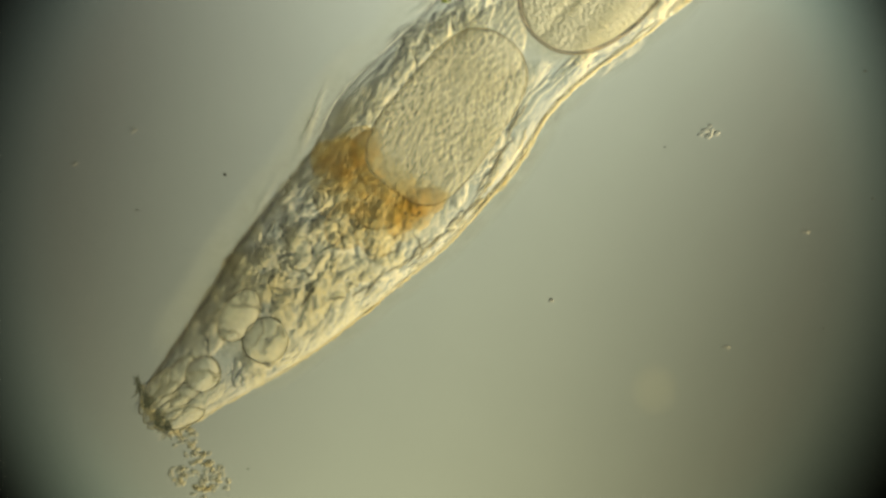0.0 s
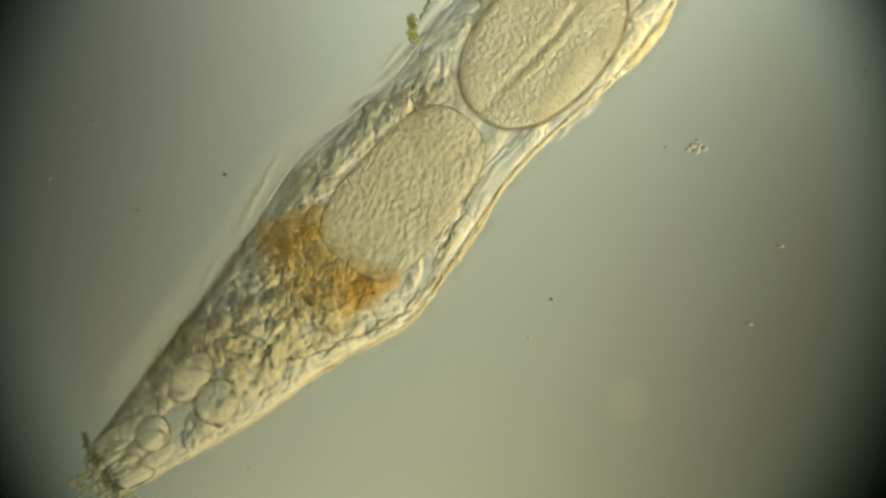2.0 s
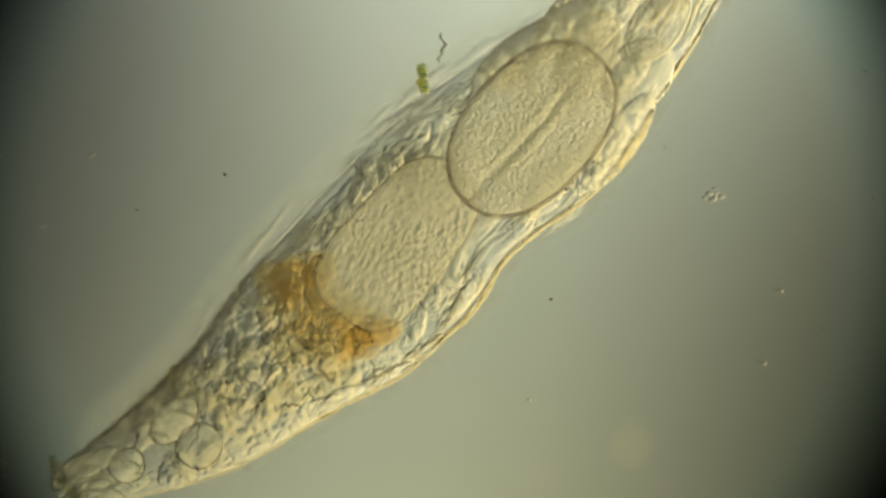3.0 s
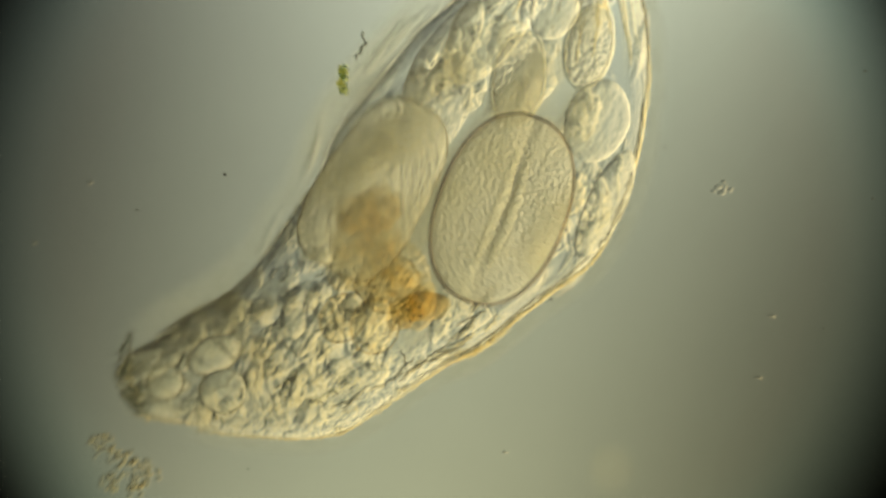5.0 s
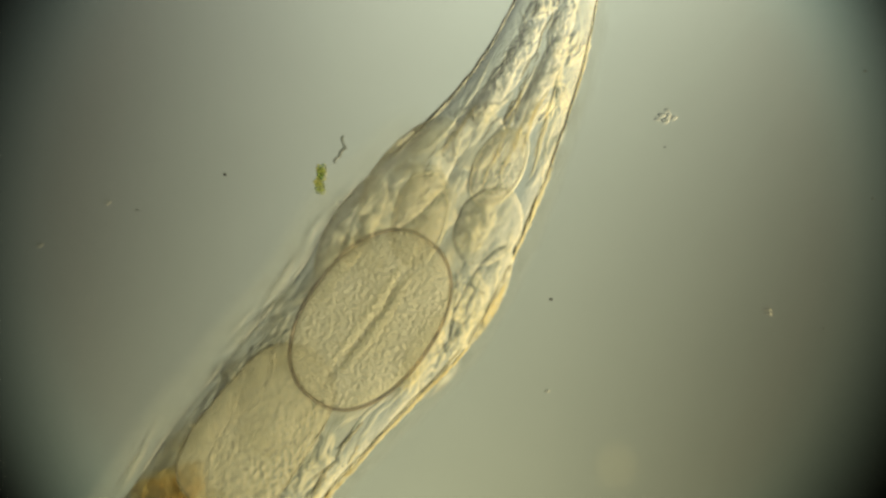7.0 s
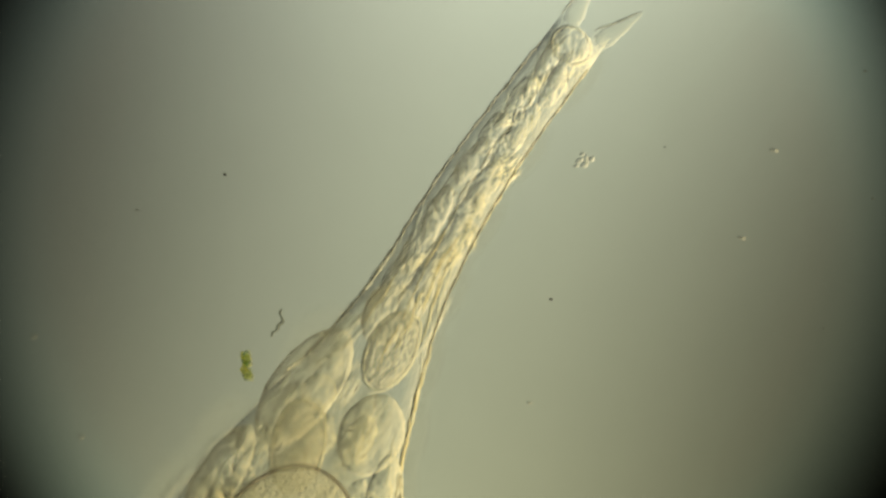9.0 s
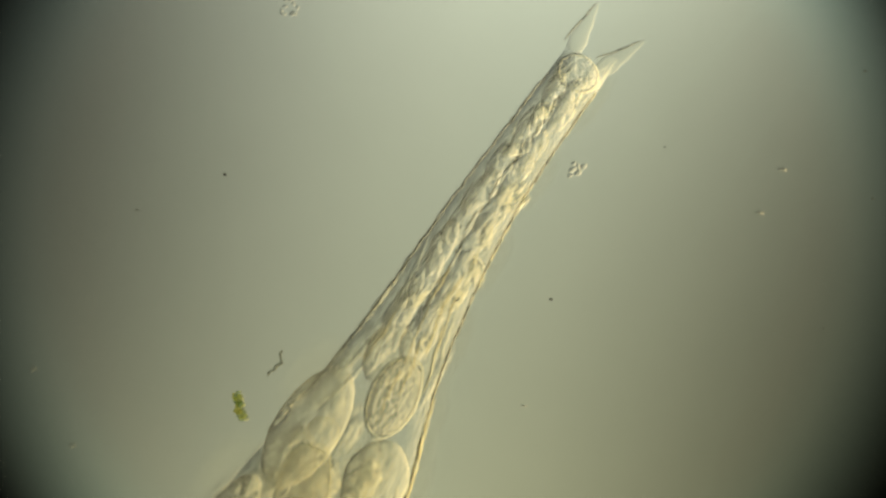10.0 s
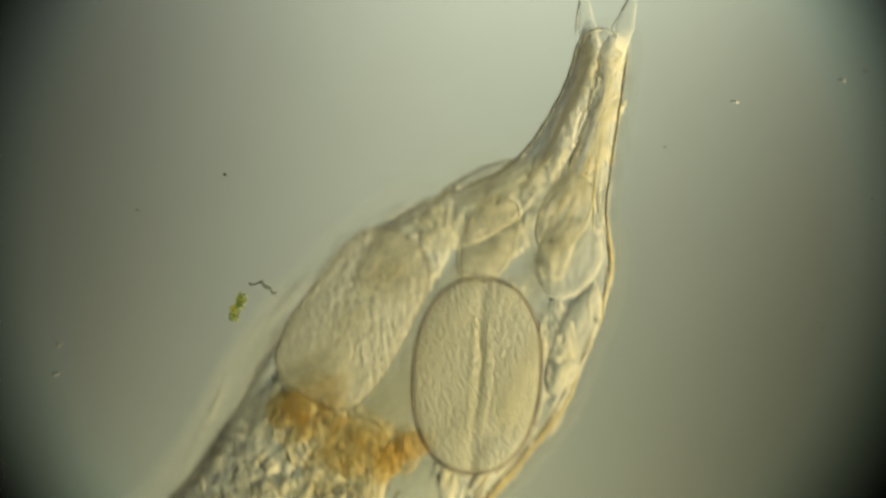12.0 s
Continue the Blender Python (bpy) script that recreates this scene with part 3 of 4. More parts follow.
def width_at(s):
    """Mean half width of the stretched body in picture units."""
    tab = POSTURES[5][1]
    a, b = flank_point(tab, s, -1), flank_point(tab, s, 1)
    return math.hypot(a[0] - b[0], a[1] - b[1]) / 2


# jelly veil along one flank, doubling as its painted pale halo
veil_me = mesh_from(dome_bm(105, 62, 6), "veil", M_VEIL)
for k in range(13):
    s = 0.8 + k * 0.58
    ride(part("jelly_veil", veil_me, rotifer, "pale see-through jelly veil and painted halo"), s, -1.06, 0.010 + 0.0005 * (k % 3), 0)

# the same veils here paint the pale halo along the other flank
for k in range(18):
    s = 0.9 + k * 0.52
    ride(part("jelly_veil", veil_me, rotifer, "pale see-through jelly veil and painted halo"), s, 1.04, 0.009 + 0.0005 * (k % 3), 0, scale=(0.9, 0.5, 1))

# body wall plates, a low overlapping bed
plates = variants(5, lambda k: lobe_bm(105, 74, 20, 0.14, 1.2, k * 3.1, 3, 0.0, 0.8), "wall_plate", M_WALL)
clear_plates = variants(5, lambda k: lobe_bm(105, 74, 20, 0.14, 1.2, k * 3.1, 3, 0.0, 0.8), "clear_plate", M_CLEAR)
for k in range(9):
    s = 0.35 + k * 0.86
    for u in (-0.56, -0.05, 0.48):
        w = max(0.34, min(1.0, width_at(s) / 125)) * (0.72 if s > 6.9 else 1.0)
        clear = (u > 0.4 and 2.2 < s < 4.8) or (abs(u) < 0.2 and 3.3 < s < 6.2)
        ride(part("wall_plate", (clear_plates if clear else plates)[rng.randrange(5)], rotifer, "clear outer skin" if clear else ""), s + rng.uniform(-0.1, 0.1), u + rng.uniform(-0.04, 0.04),
             0.012 + rng.uniform(-0.002, 0.002), rng.uniform(-14, 14), scale=(0.62 + 0.48 * w, w * 0.9, 0.8))

# fibrous tissue along the trunk and round the bladders
fibre = variants(8, lambda k: lobe_bm(62, 24, 13, 0.35, 1.7, k * 3.3 + 2, 3, 0.0, 0.9, cut=0.1), "fibrous_strand", M_STREAK)
for k in range(64):
    s = 3.3 + 4.7 * (k + rng.random()) / 64
    side = rng.choice((-1, 1))
    u = side * rng.uniform(0.45, 0.86 if s < 4.2 else 0.96) if s < 6.3 else rng.uniform(-0.92, 0.92)
    if s < 4.8 and u > 0.3:
        u = -u if k % 3 else u
    low = s < 6.3 or rng.random() < 0.72
    ride(part("fibrous_strand", fibre[rng.randrange(8)], rotifer, "soft fibrous strand of tissue"), s, u, 0.015 + rng.uniform(-0.002, 0.002) if low else 0.0375 + rng.uniform(-0.001, 0.001),
         rng.uniform(-16, 16), scale=(rng.uniform(0.7, 1.3), rng.uniform(0.6, 1.2), 0.9))

# soft cream fill of the trunk
fill = variants(3, lambda k: lobe_bm(170, 130, 10, 0.06, 1.2, k * 2.3 + 7, 3, 0.0, 0.8), "trunk_fill", M_FILL)
for k in range(9):
    s = 3.1 + 0.52 * k
    w = min(1.0, width_at(s) / 125)
    ride(part("trunk_fill", fill[k % 3], rotifer, "soft cream tissue filling the trunk"), s, 0.0, 0.009, scale=(0.9, 0.95 * w, 0.7), tilt=0)

# rounded flanks: quarter tubes that thin out into one another
shells = {(side, stuff): mesh_from(shell_bm(side), "flank", stuff) for side in (-1, 1) for stuff in (M_FLANK, M_SHEATH, M_TUBE)}
for side in (-1, 1):
    for k in range(13):
        s = 0.12 + 0.25 * k
        w = min(1.0, 0.85 * width_at(s) / 90)
        ride(part("flank", shells[side, M_FLANK], rotifer, "rounded clear flank of the trunk"), s, side * 0.99, 0.027, scale=(1, w, (0.5 + 0.5 * w) * (1.0 if side < 0 else 0.7)), tilt=0)
    for k in range(17):
        s = 7.9 + 0.13 * k
        ride(part("flank", shells[side, M_TUBE], rotifer, "rounded clear flank of the foot"), s, side * 0.99, 0.024, scale=(0.8, 0.62 - 0.012 * k, 0.5 if side < 0 else 0.36), tilt=0)
for k in range(20):
    s = 3.35 + 0.23 * k
    ride(part("flank", shells[-1, M_SHEATH], rotifer, "rounded clear flank of the trunk"), s, -0.97, 0.018, scale=(1, 0.5, 0.22 if s < 6.6 else 0.55), tilt=0)
    ride(part("flank", shells[1, M_SHEATH], rotifer, "rounded clear flank of the trunk"), s, 0.99, 0.020, scale=(1, 0.42, 0.36), tilt=0)

# soft inner tissue of the front half
lobes = variants(10, lambda k: lobe_bm(42, 30, 12, 0.28, 1.3, k * 5.3 + 1, 3, 0.0, 0.9, cut=0.22), "tissue_lobe", M_TISSUE)
lumps = variants(10, lambda k: lobe_bm(42, 30, 15, 0.30, 1.5, k * 4.7 + 2, 3, 0.0, 0.9, cut=0.1), "tissue_lump", M_SOFT)
for k in range(66):
    s = 0.80 + 0.225 * (k // 6) + rng.uniform(-0.07, 0.07)
    u = -0.84 + 0.325 * (k % 6 + 0.5 * (k // 6 % 2)) + rng.uniform(-0.08, 0.08)
    if u > 0.78 or s > 2.86 - 0.25 * u or (s < 1.35 and abs(u) < 0.5):
        continue
    c = rng.uniform(0.75, 1.6) * min(1.0, 0.45 + width_at(s) / 240) * (1 - 0.6 * abs(u) ** 3)
    ride(part("tissue_lobe", (lobes if rng.random() < 0.35 else lumps)[rng.randrange(10)], rotifer), s, u, 0.0195 + 0.006 * (1 - u * u) + rng.uniform(-0.002, 0.002),
         rng.uniform(-50, 50), scale=(c, c * rng.uniform(0.7, 1.1), c * 0.8))

small = variants(8, lambda k: lobe_bm(25, 17, 8, 0.35, 1.5, k * 3.9 + 5, 3, 0.0, 0.9, cut=0.1), "tissue_nodule", M_TISSUE)
for k in range(36):
    s = 0.75 + 1.95 * (k + rng.random()) / 36
    u = rng.uniform(-0.9, 0.74)
    if s < 1.35 and abs(u) < 0.5:
        continue
    c = rng.uniform(0.9, 1.7) * (1 - 0.5 * abs(u) ** 3)
    ride(part("tissue_nodule", small[rng.randrange(8)], rotifer), s, u, 0.0285 + 0.004 * (1 - u * u) + rng.uniform(-0.001, 0.001), rng.uniform(-90, 90), scale=(c, c * rng.uniform(0.6, 1.1), c))

# thin creases between the lobes of the front half, their shade painted as dark strips
stroke = variants(8, lambda k: strip_bm(22, 2.8, rng.uniform(-7, 7), 6, k * 2.7 + 3), "crease", M_SHADE_LINE)
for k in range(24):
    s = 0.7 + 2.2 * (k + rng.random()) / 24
    ride(part("crease", stroke[rng.randrange(8)], rotifer, "thin strip painted dark as shade between tissue lobes"), s, rng.uniform(-0.85, 0.75), 0.0330, rng.uniform(-70, 70), scale=(rng.uniform(0.5, 1.3), rng.uniform(0.7, 1.2), 0.8))

# amber gut: a pale bed, round cells with thin walls, deep amber wedges at both ends
bed = mesh_from(lobe_bm(66, 112, 12, 0.14, 1.2, 9.0, 4, 0.0, 0.8, cut=0.1), "gut_bed", M_GOLD)
ride(part("gut_lobe", bed, rotifer, "broad pale amber bed of the gut"), 3.04, -0.10, 0.0215, lean=0.30)
cell_wall = {r: mesh_from(ring_bm(r, r * 0.86, 1.5, 2), "cell_wall", M_CELL) for r in (58, 50, 48, 44)}
for s, u, r in ((2.98, 0.02, 58), (2.74, 0.26, 50), (2.82, -0.36, 48), (2.62, -0.06, 44)):
    me = mesh_from(lobe_bm(r, r * 0.86, 13, 0.16, 1.5, s * 3 + u, 3, 0.0, 0.8, cut=0.1), "gut_cell", M_GOLD)
    cell = part("gut_lobe", me, rotifer, "round pale amber cell of the gut")
    part("cell_wall", cell_wall[r], cell, "thin dark wall of the gut cell").location = (0, 0, 0.0012)
    ride(cell, s, u, 0.0270 + 0.0006 * (r == 58), rng.uniform(-40, 40), lean=0.30)
amber = variants(6, lambda k: lobe_bm(36, 25, 12, 0.3, 1.4, k * 2.7 + 4, 3, 0.0, 0.9, cut=0.15), "gut_lobe", M_GOLD)
for k in range(16):
    c = rng.uniform(0.6, 1.1)
    ride(part("gut_lobe", amber[rng.randrange(6)], rotifer, "amber lobe of the gut"), 2.84 + 0.5 * rng.random(), -0.7 + 1.15 * (k + rng.random()) / 16, 0.0278 + rng.uniform(-0.001, 0.001), rng.uniform(-80, 80), lean=0.30, scale=(c, c, c * 0.8))
for k, (s, u, rx, ry) in enumerate(((3.32, -0.58, 56, 44), (3.12, -0.70, 50, 36), (3.50, -0.46, 40, 28), (3.10, 0.42, 52, 34), (3.24, 0.46, 44, 26), (2.98, 0.36, 40, 26))):
    me = mesh_from(lobe_bm(rx, ry, 13, 0.25, 1.3, k * 2.9 + 3, 3, 0.0, 0.8, cut=0.1), "gut_wedge", M_DEEP)
    ride(part("gut_lobe", me, rotifer, "deep amber lobe of the gut"), s, u, 0.0255 + 0.0004 * k, rng.uniform(-30, 30), lean=0.30)
spot_me = mesh_from(lobe_bm(3.0, 2.4, 2, 0.3, 1.5, 1.0, 2), "gut_spot", M_DUST)
for s, u in ((3.02, 0.44), (3.08, 0.48), (3.00, 0.36), (3.13, 0.41), (2.96, 0.47)):
    ride(part("gut_spot", spot_me, rotifer, "tiny dark brown spot on the gut"), s, u, 0.0385, lean=0.30)

# tissue behind the egg
for k in range(5):
    s = 6.2 + 0.9 * rng.random()
    u = -rng.uniform(0.55, 0.8)
    c = rng.uniform(0.8, 1.3) * min(1.0, 0.4 + width_at(s) / 220)
    ride(part("tissue_lobe", lumps[rng.randrange(10)], rotifer), s, u, 0.019 + rng.uniform(-0.002, 0.002),
         rng.uniform(-25, 25), scale=(c * 1.3, c, c * 0.7))
for s, u, rx, ry, turn, stuff in ((7.74, 0.34, 74, 42, 0, M_BLADDER), (7.48, -0.58, 124, 60, 4, M_PALE), (7.13, 0.58, 76, 58, 0, M_PALE), (7.06, -0.14, 84, 46, 18, M_BLADDER),
                                  (6.45, 0.86, 105, 34, 0, M_PALE), (7.98, -0.12, 58, 44, 0, M_PALE), (6.75, -0.72, 110, 40, 0, M_PALE)):
    me = mesh_from(lobe_bm(rx, ry, 16, 0.06, 1.2, s * 5), "bladder", stuff)
    bladder = part("bladder", me, rotifer, "smooth pale bladder behind the egg" if stuff == M_PALE else "granular bladder behind the egg")
    if stuff == M_BLADDER:
        part("bladder_wall", mesh_from(ring_bm(rx, ry, 4.0, 4), "bladder_wall", M_FOLD), bladder, "thin pale wall of the bladder").location = (0, 0, 0.0006)
    ride(bladder, s, u, 0.0345, turn)

# lumpy tissue round the gland and the egg, crowded when the body draws together
for k in range(26):
    s = 3.5 + 3.9 * (k + rng.random()) / 26
    c = rng.uniform(0.7, 1.3)
    ride(part("tissue_lobe", lobes[rng.randrange(10)], rotifer), s, rng.uniform(-0.7, 0.6) if s > 6.5 else rng.choice((-1, 1)) * rng.uniform(0.56, 0.74), 0.0150 + rng.uniform(-0.001, 0.001), rng.uniform(-40, 40), scale=(c * 1.2, c * 0.9, 0.5))

# soft bed of the foot
foot_bed = variants(4, lambda k: lobe_bm(80, 62, 12, 0.1, 1.2, k * 1.9 + 3, 3, 0.0, 0.8), "foot_bed", M_BED)
for k in range(7):
    s = 7.6 + 0.36 * k
    ride(part("foot_bed", foot_bed[k % 4], rotifer, "soft pale bed of the foot"), s, 0.05, 0.014, scale=(1.0, 1.2 - 0.09 * k, 0.8), tilt=0)

vesicle = part("vesicle", mesh_from(lobe_bm(31, 29, 10, 0.05, 1.2, 2.0, 4, 0.0, 0.6, cut=0.1), "vesicle", M_PALE), rotifer, "small round clear vesicle")
part("vesicle_wall", mesh_from(ring_bm(31, 29, 1.8, 2), "vesicle_wall", M_FOLD), vesicle, "thin pale wall of the vesicle").location = (0, 0, 0.0006)
ride(vesicle, 7.45, -0.34, 0.0385)

# foot: paired gland rods inside a smooth tube, wrinkles towards the toes, a round end cap
rod = variants(6, lambda k: lobe_bm(58, 24, 12, 0.22, 1.5, k * 2.3 + 1, 4, 0.0, 0.8, cut=0.1), "pedal_gland", M_FOOT)
for k in range(9):
    for u in (-0.36, 0.30):
        s = 8.1 + 0.2 * k + (0.1 if u > 0 else 0.0) + rng.uniform(-0.05, 0.05)
        c = 1.15 - 0.055 * k
        ride(part("pedal_gland", rod[rng.randrange(6)], rotifer, "long pale gland rod in the foot"), s, u + rng.uniform(-0.06, 0.06), 0.0225 + rng.uniform(-0.001, 0.001), rng.uniform(-7, 7), scale=(c, c * rng.uniform(0.85, 1.1), 0.8))
for k in range(9):
    s = 8.0 + 1.6 * (k + rng.random()) / 9
    c = rng.uniform(0.55, 0.9)
    ride(part("tissue_lobe", lumps[rng.randrange(10)], rotifer), s, rng.uniform(-0.75, 0.8), 0.0265 + rng.uniform(-0.001, 0.001), rng.uniform(-40, 40), scale=(c * 1.2, c * 0.8, 0.8))
# dark strips paint the shade between the paired rods
midline = variants(4, lambda k: strip_bm(34, 2.6, rng.uniform(-8, 8), 9, k * 3.1 + 4), "midline", M_SHADE_LINE)
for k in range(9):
    ride(part("crease", midline[k % 4], rotifer, "thin strip painted dark as shade between the gland rods"), 8.15 + 0.19 * k, -0.02 + rng.uniform(-0.1, 0.1), 0.0290, rng.uniform(-9, 9), scale=(rng.uniform(0.6, 1.0), 0.8, 0.8))
wrinkle = variants(6, lambda k: strip_bm(15, 3.6, rng.uniform(-6, 6), 6, k * 2.1 + 9), "wrinkle", M_FOLD)
for k in range(34):
    s = 8.9 + 1.05 * rng.random() ** 0.7
    ride(part("wrinkle", wrinkle[rng.randrange(6)], rotifer, "short wrinkle in the skin of the foot"), s, rng.uniform(-0.75, 0.75), 0.0290, rng.uniform(-60, 60), scale=(rng.uniform(0.5, 1.2), rng.uniform(0.6, 1.1), 0.8))
cap = part("foot_cap", mesh_from(lobe_bm(34, 40, 18, 0.05, 1.2, 4.0, 4, 0.0, 0.7, cut=0.1), "foot_cap", M_FOOT), rotifer, "round end of the foot")
part("cap_wall", mesh_from(ring_bm(30, 36, 2.2, 3), "cap_wall", M_FOLD), cap, "pale rim of the foot's round end").location = (0, 0, 0.0006)
ride(cap, 9.95, 0.0, 0.0235)

# cuticle edges and lengthwise folds
edge = variants(5, lambda k: strip_bm(46, 6.5, rng.uniform(-3, 3), 5, k * 2.2), "cuticle_edge", M_EDGE)
dim_edge = variants(5, lambda k: strip_bm(46, 6.5, rng.uniform(-3, 3), 5, k * 2.9), "dim_edge", M_DIM)
faint_edge = variants(5, lambda k: strip_bm(46, 6.5, rng.uniform(-3, 3), 5, k * 2.4), "faint_edge", M_FAINT)
# the lit flank's yellow is put into its edge colour; the other flank is paler
for u, z in ((1.0, 0.019), (-1.0, 0.016)):
    for k in range(58):
        s = 0.15 + k * 0.17
        if s < 10.0:
            side = edge if u > 0 else faint_edge if 3.2 < s < 7.6 else dim_edge
            thick = (0.62 if s < 7.8 else 0.36) if u > 0 else (0.55 if s < 3.2 else 0.36)
            ride(part("cuticle_edge", side[rng.randrange(5)], rotifer, "bright yellowish cuticle edge" if u > 0 else ""), s, u * rng.uniform(0.965, 1.0) * (0.95 if s > 8 and u < 0 else 1.0), z, rng.uniform(-3, 3), scale=(0.9, thick, 0.8))
# dark strips paint edge shade; two rows darken one flank of the front half
rim_line = variants(4, lambda k: strip_bm(40, 3.0, rng.uniform(-2, 2), 3, k * 1.4 + 6), "rim_line", M_SHADE_LINE)
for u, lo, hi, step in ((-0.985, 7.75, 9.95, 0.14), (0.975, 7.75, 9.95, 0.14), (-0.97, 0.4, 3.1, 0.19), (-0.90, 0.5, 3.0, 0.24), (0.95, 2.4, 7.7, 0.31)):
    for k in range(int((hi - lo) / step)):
        ride(part("rim_line", rim_line[rng.randrange(4)], rotifer, "thin strip painted dark as edge shade along the flank"), lo + step * k, u, 0.0350 if lo > 5 else 0.0240, rng.uniform(-2, 2), scale=(0.9, 0.8, 0.8))
pocket = variants(6, lambda k: strip_bm(34, 4.2, rng.uniform(-6, 6), 5, k * 2.6 + 1), "pocket_line", M_SHADE_LINE)
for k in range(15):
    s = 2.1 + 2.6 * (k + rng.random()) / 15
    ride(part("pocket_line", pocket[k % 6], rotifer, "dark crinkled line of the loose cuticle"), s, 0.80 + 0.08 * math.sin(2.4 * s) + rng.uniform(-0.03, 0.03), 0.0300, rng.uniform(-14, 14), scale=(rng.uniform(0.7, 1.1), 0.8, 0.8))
faint = variants(6, lambda k: strip_bm(60, 7.0, rng.uniform(-4, 4), 4, k * 1.9 + 2), "faint_fold", M_FAINT)
bright = variants(8, lambda k: strip_bm(56, 4.2, rng.uniform(-6, 6), 5, k * 1.3 + 8), "bright_fold", M_EDGE)
fold = variants(8, lambda k: strip_bm(64, 5.0, rng.uniform(-7, 7), 6, k * 1.7 + 5), "fold", M_FOLD)
for k in range(42):
    s = 1.5 + 7.0 * rng.random()
    u = rng.choice((-1, 1)) * rng.uniform(0.66, 0.97) if s > 2.7 else rng.uniform(-0.9, 0.9)
    if 2.2 < s < 4.6 and u > 0 and rng.random() < 0.6:
        u = -u
    ride(part("fold", (faint if u < 0 and 3 < s < 7.3 else fold)[rng.randrange(6)], rotifer), s, u, 0.0262 - 0.006 * u * u, rng.uniform(-9, 9), scale=(rng.uniform(0.6, 1.4), rng.uniform(0.6, 1.2), 0.8))

for k in range(18):
    s = 7.7 + 0.9 * rng.random()
    ride(part("fold", (fold if k % 2 else bright)[rng.randrange(8)], rotifer), s, rng.uniform(-0.9, 0.95), 0.0340, rng.uniform(-12, 12), scale=(rng.uniform(0.6, 1.2), rng.uniform(0.5, 1.0), 0.8))
crinkle = variants(5, lambda k: strip_bm(24, 5.0, rng.uniform(-6, 6), 8, k * 3.3 + 1), "crinkle", M_EDGE)
for k in range(16):
    s = 1.9 + 2.6 * (k + rng.random()) / 16
    ride(part("fold", crinkle[k % 5], rotifer, "short crinkle in the yellowish cuticle"), s, rng.uniform(0.80, 0.99), 0.0215, rng.uniform(-24, 24), scale=(rng.uniform(0.6, 1.3), rng.uniform(0.5, 0.9), 0.8))
for k in range(44):
    s = 2.2 + 5.2 * rng.random()
    ride(part("faint_fold", faint[rng.randrange(6)], rotifer, "faint fold of the outer skin"), s, rng.uniform(-1.14, -0.70), 0.0165 + rng.uniform(0, 0.003), rng.uniform(-10, 10), scale=(rng.uniform(0.6, 1.3), rng.uniform(0.6, 1.4), 0.7))

# gullet bulbs
for s, u, rx, ry in ((0.53, 0.0, 32, 30), (1.05, 0.30, 41, 39), (1.13, -0.34, 50, 31)):
    me = mesh_from(lobe_bm(rx, ry, 21, 0.04, 1.2, s * 9, 4, 0.0, 0.55, cut=0.05), "bulb", M_BULB)
    bulb = part("bulb", me, rotifer, "smooth pale round gullet bulb")
    part("bulb_wall", mesh_from(ring_bm(rx, ry, 2.0, 3), "bulb_wall", M_HOOP), bulb, "thin dark wall of the bulb").location = (0, 0, 0.0006)
    ride(bulb, s, u, 0.043, 10, 0.001)

# head lobes and cilia
petal_wall = mesh_from(ring_bm(45, 18, 2.0, 3), "lobe_wall", M_HOOP)
head = variants(4, lambda k: lobe_bm(46, 19, 14, 0.2, 1.4, k * 3.3 + 6, 3, 0.0, 0.8, cut=0.1), "head_lobe", M_BULB)
for k, (s, u) in enumerate(((0.12, -0.62), (0.10, -0.2), (0.10, 0.25), (0.14, 0.66), (0.38, -0.45), (0.38, 0.1), (0.4, 0.55))):
    petal = part("head_lobe", head[k % 4], rotifer)
    if k < 6:
        part("lobe_wall", petal_wall, petal, "thin dark wall of the lobe").location = (0, 0, 0.0006)
    ride(petal, s, u, 0.036, rng.uniform(-8, 8) - 14 * u, scale=(1, 0.9, 0.9))
for k in range(7):
    u = -0.84 + 0.28 * k
    ride(part("cuticle_edge", edge[k % 5], rotifer, "bright yellowish cuticle edge"), -0.08 + 0.10 * u * u, u, 0.018, 90 + 30 * u, scale=(0.45, 0.8, 0.8))
tuft = variants(5, lambda k: strip_bm(17, 1.4, rng.uniform(-5, 5), 4, k * 6.1), "cilium", M_DARK)
for k in range(60):
    u = rng.uniform(-1.5, 1.0)
    ride(part("cilium", tuft[k % 5], rotifer, "dark hair-like cilium"), -0.16 + 0.06 * abs(u) + rng.uniform(-0.16, 0.08), u, 0.0415, -22 * u + rng.uniform(-50, 50), 0.62, scale=(rng.uniform(0.6, 1.2), 1, 1))

def boxy(a, power=2.25):
    """Swells an oval's four corners a little."""
    return (abs(math.cos(a)) ** power + abs(math.sin(a)) ** power) ** (-1 / power)


# granular yolk gland in two parts
gland = part("yolk_gland", mesh_from(lobe_bm(168, 106, 24, 0.05, 1.1, 3, 5, 0.22, 0.5), "yolk_gland", M_GRAIN), rotifer, "grey granular yolk gland")
FREE.append((gland, 0.031, [
    (0, 796, 202, 52), (0.5, 800, 162, 52), (1, 753, 177, 52), (1.5, 723, 197, 52), (2, 718, 337, 50), (2.5, 718, 367, 50), (3, 708, 427, 50),
    (4.8, 654, 476, 52), (5, 665, 330, 60), (5.2, 660, 235, 68), (5.5, 690, 235, 62), (5.7, 700, 290, 60), (6, 672, 448, 56), (6.5, 568, 627, 55),
    (7, 458, 762, 54), (7.2, 438, 807, 54), (8.8, 278, 1122, 54), (10.5, 228, 1222, 54), (11, 358, 1092, 60), (11.2, 550, 660, 54), (11.5, 650, 558, 40), (11.9, 655, 600, 52), (12, 630, 560, 58), (12.1, 602, 460, 58)]))
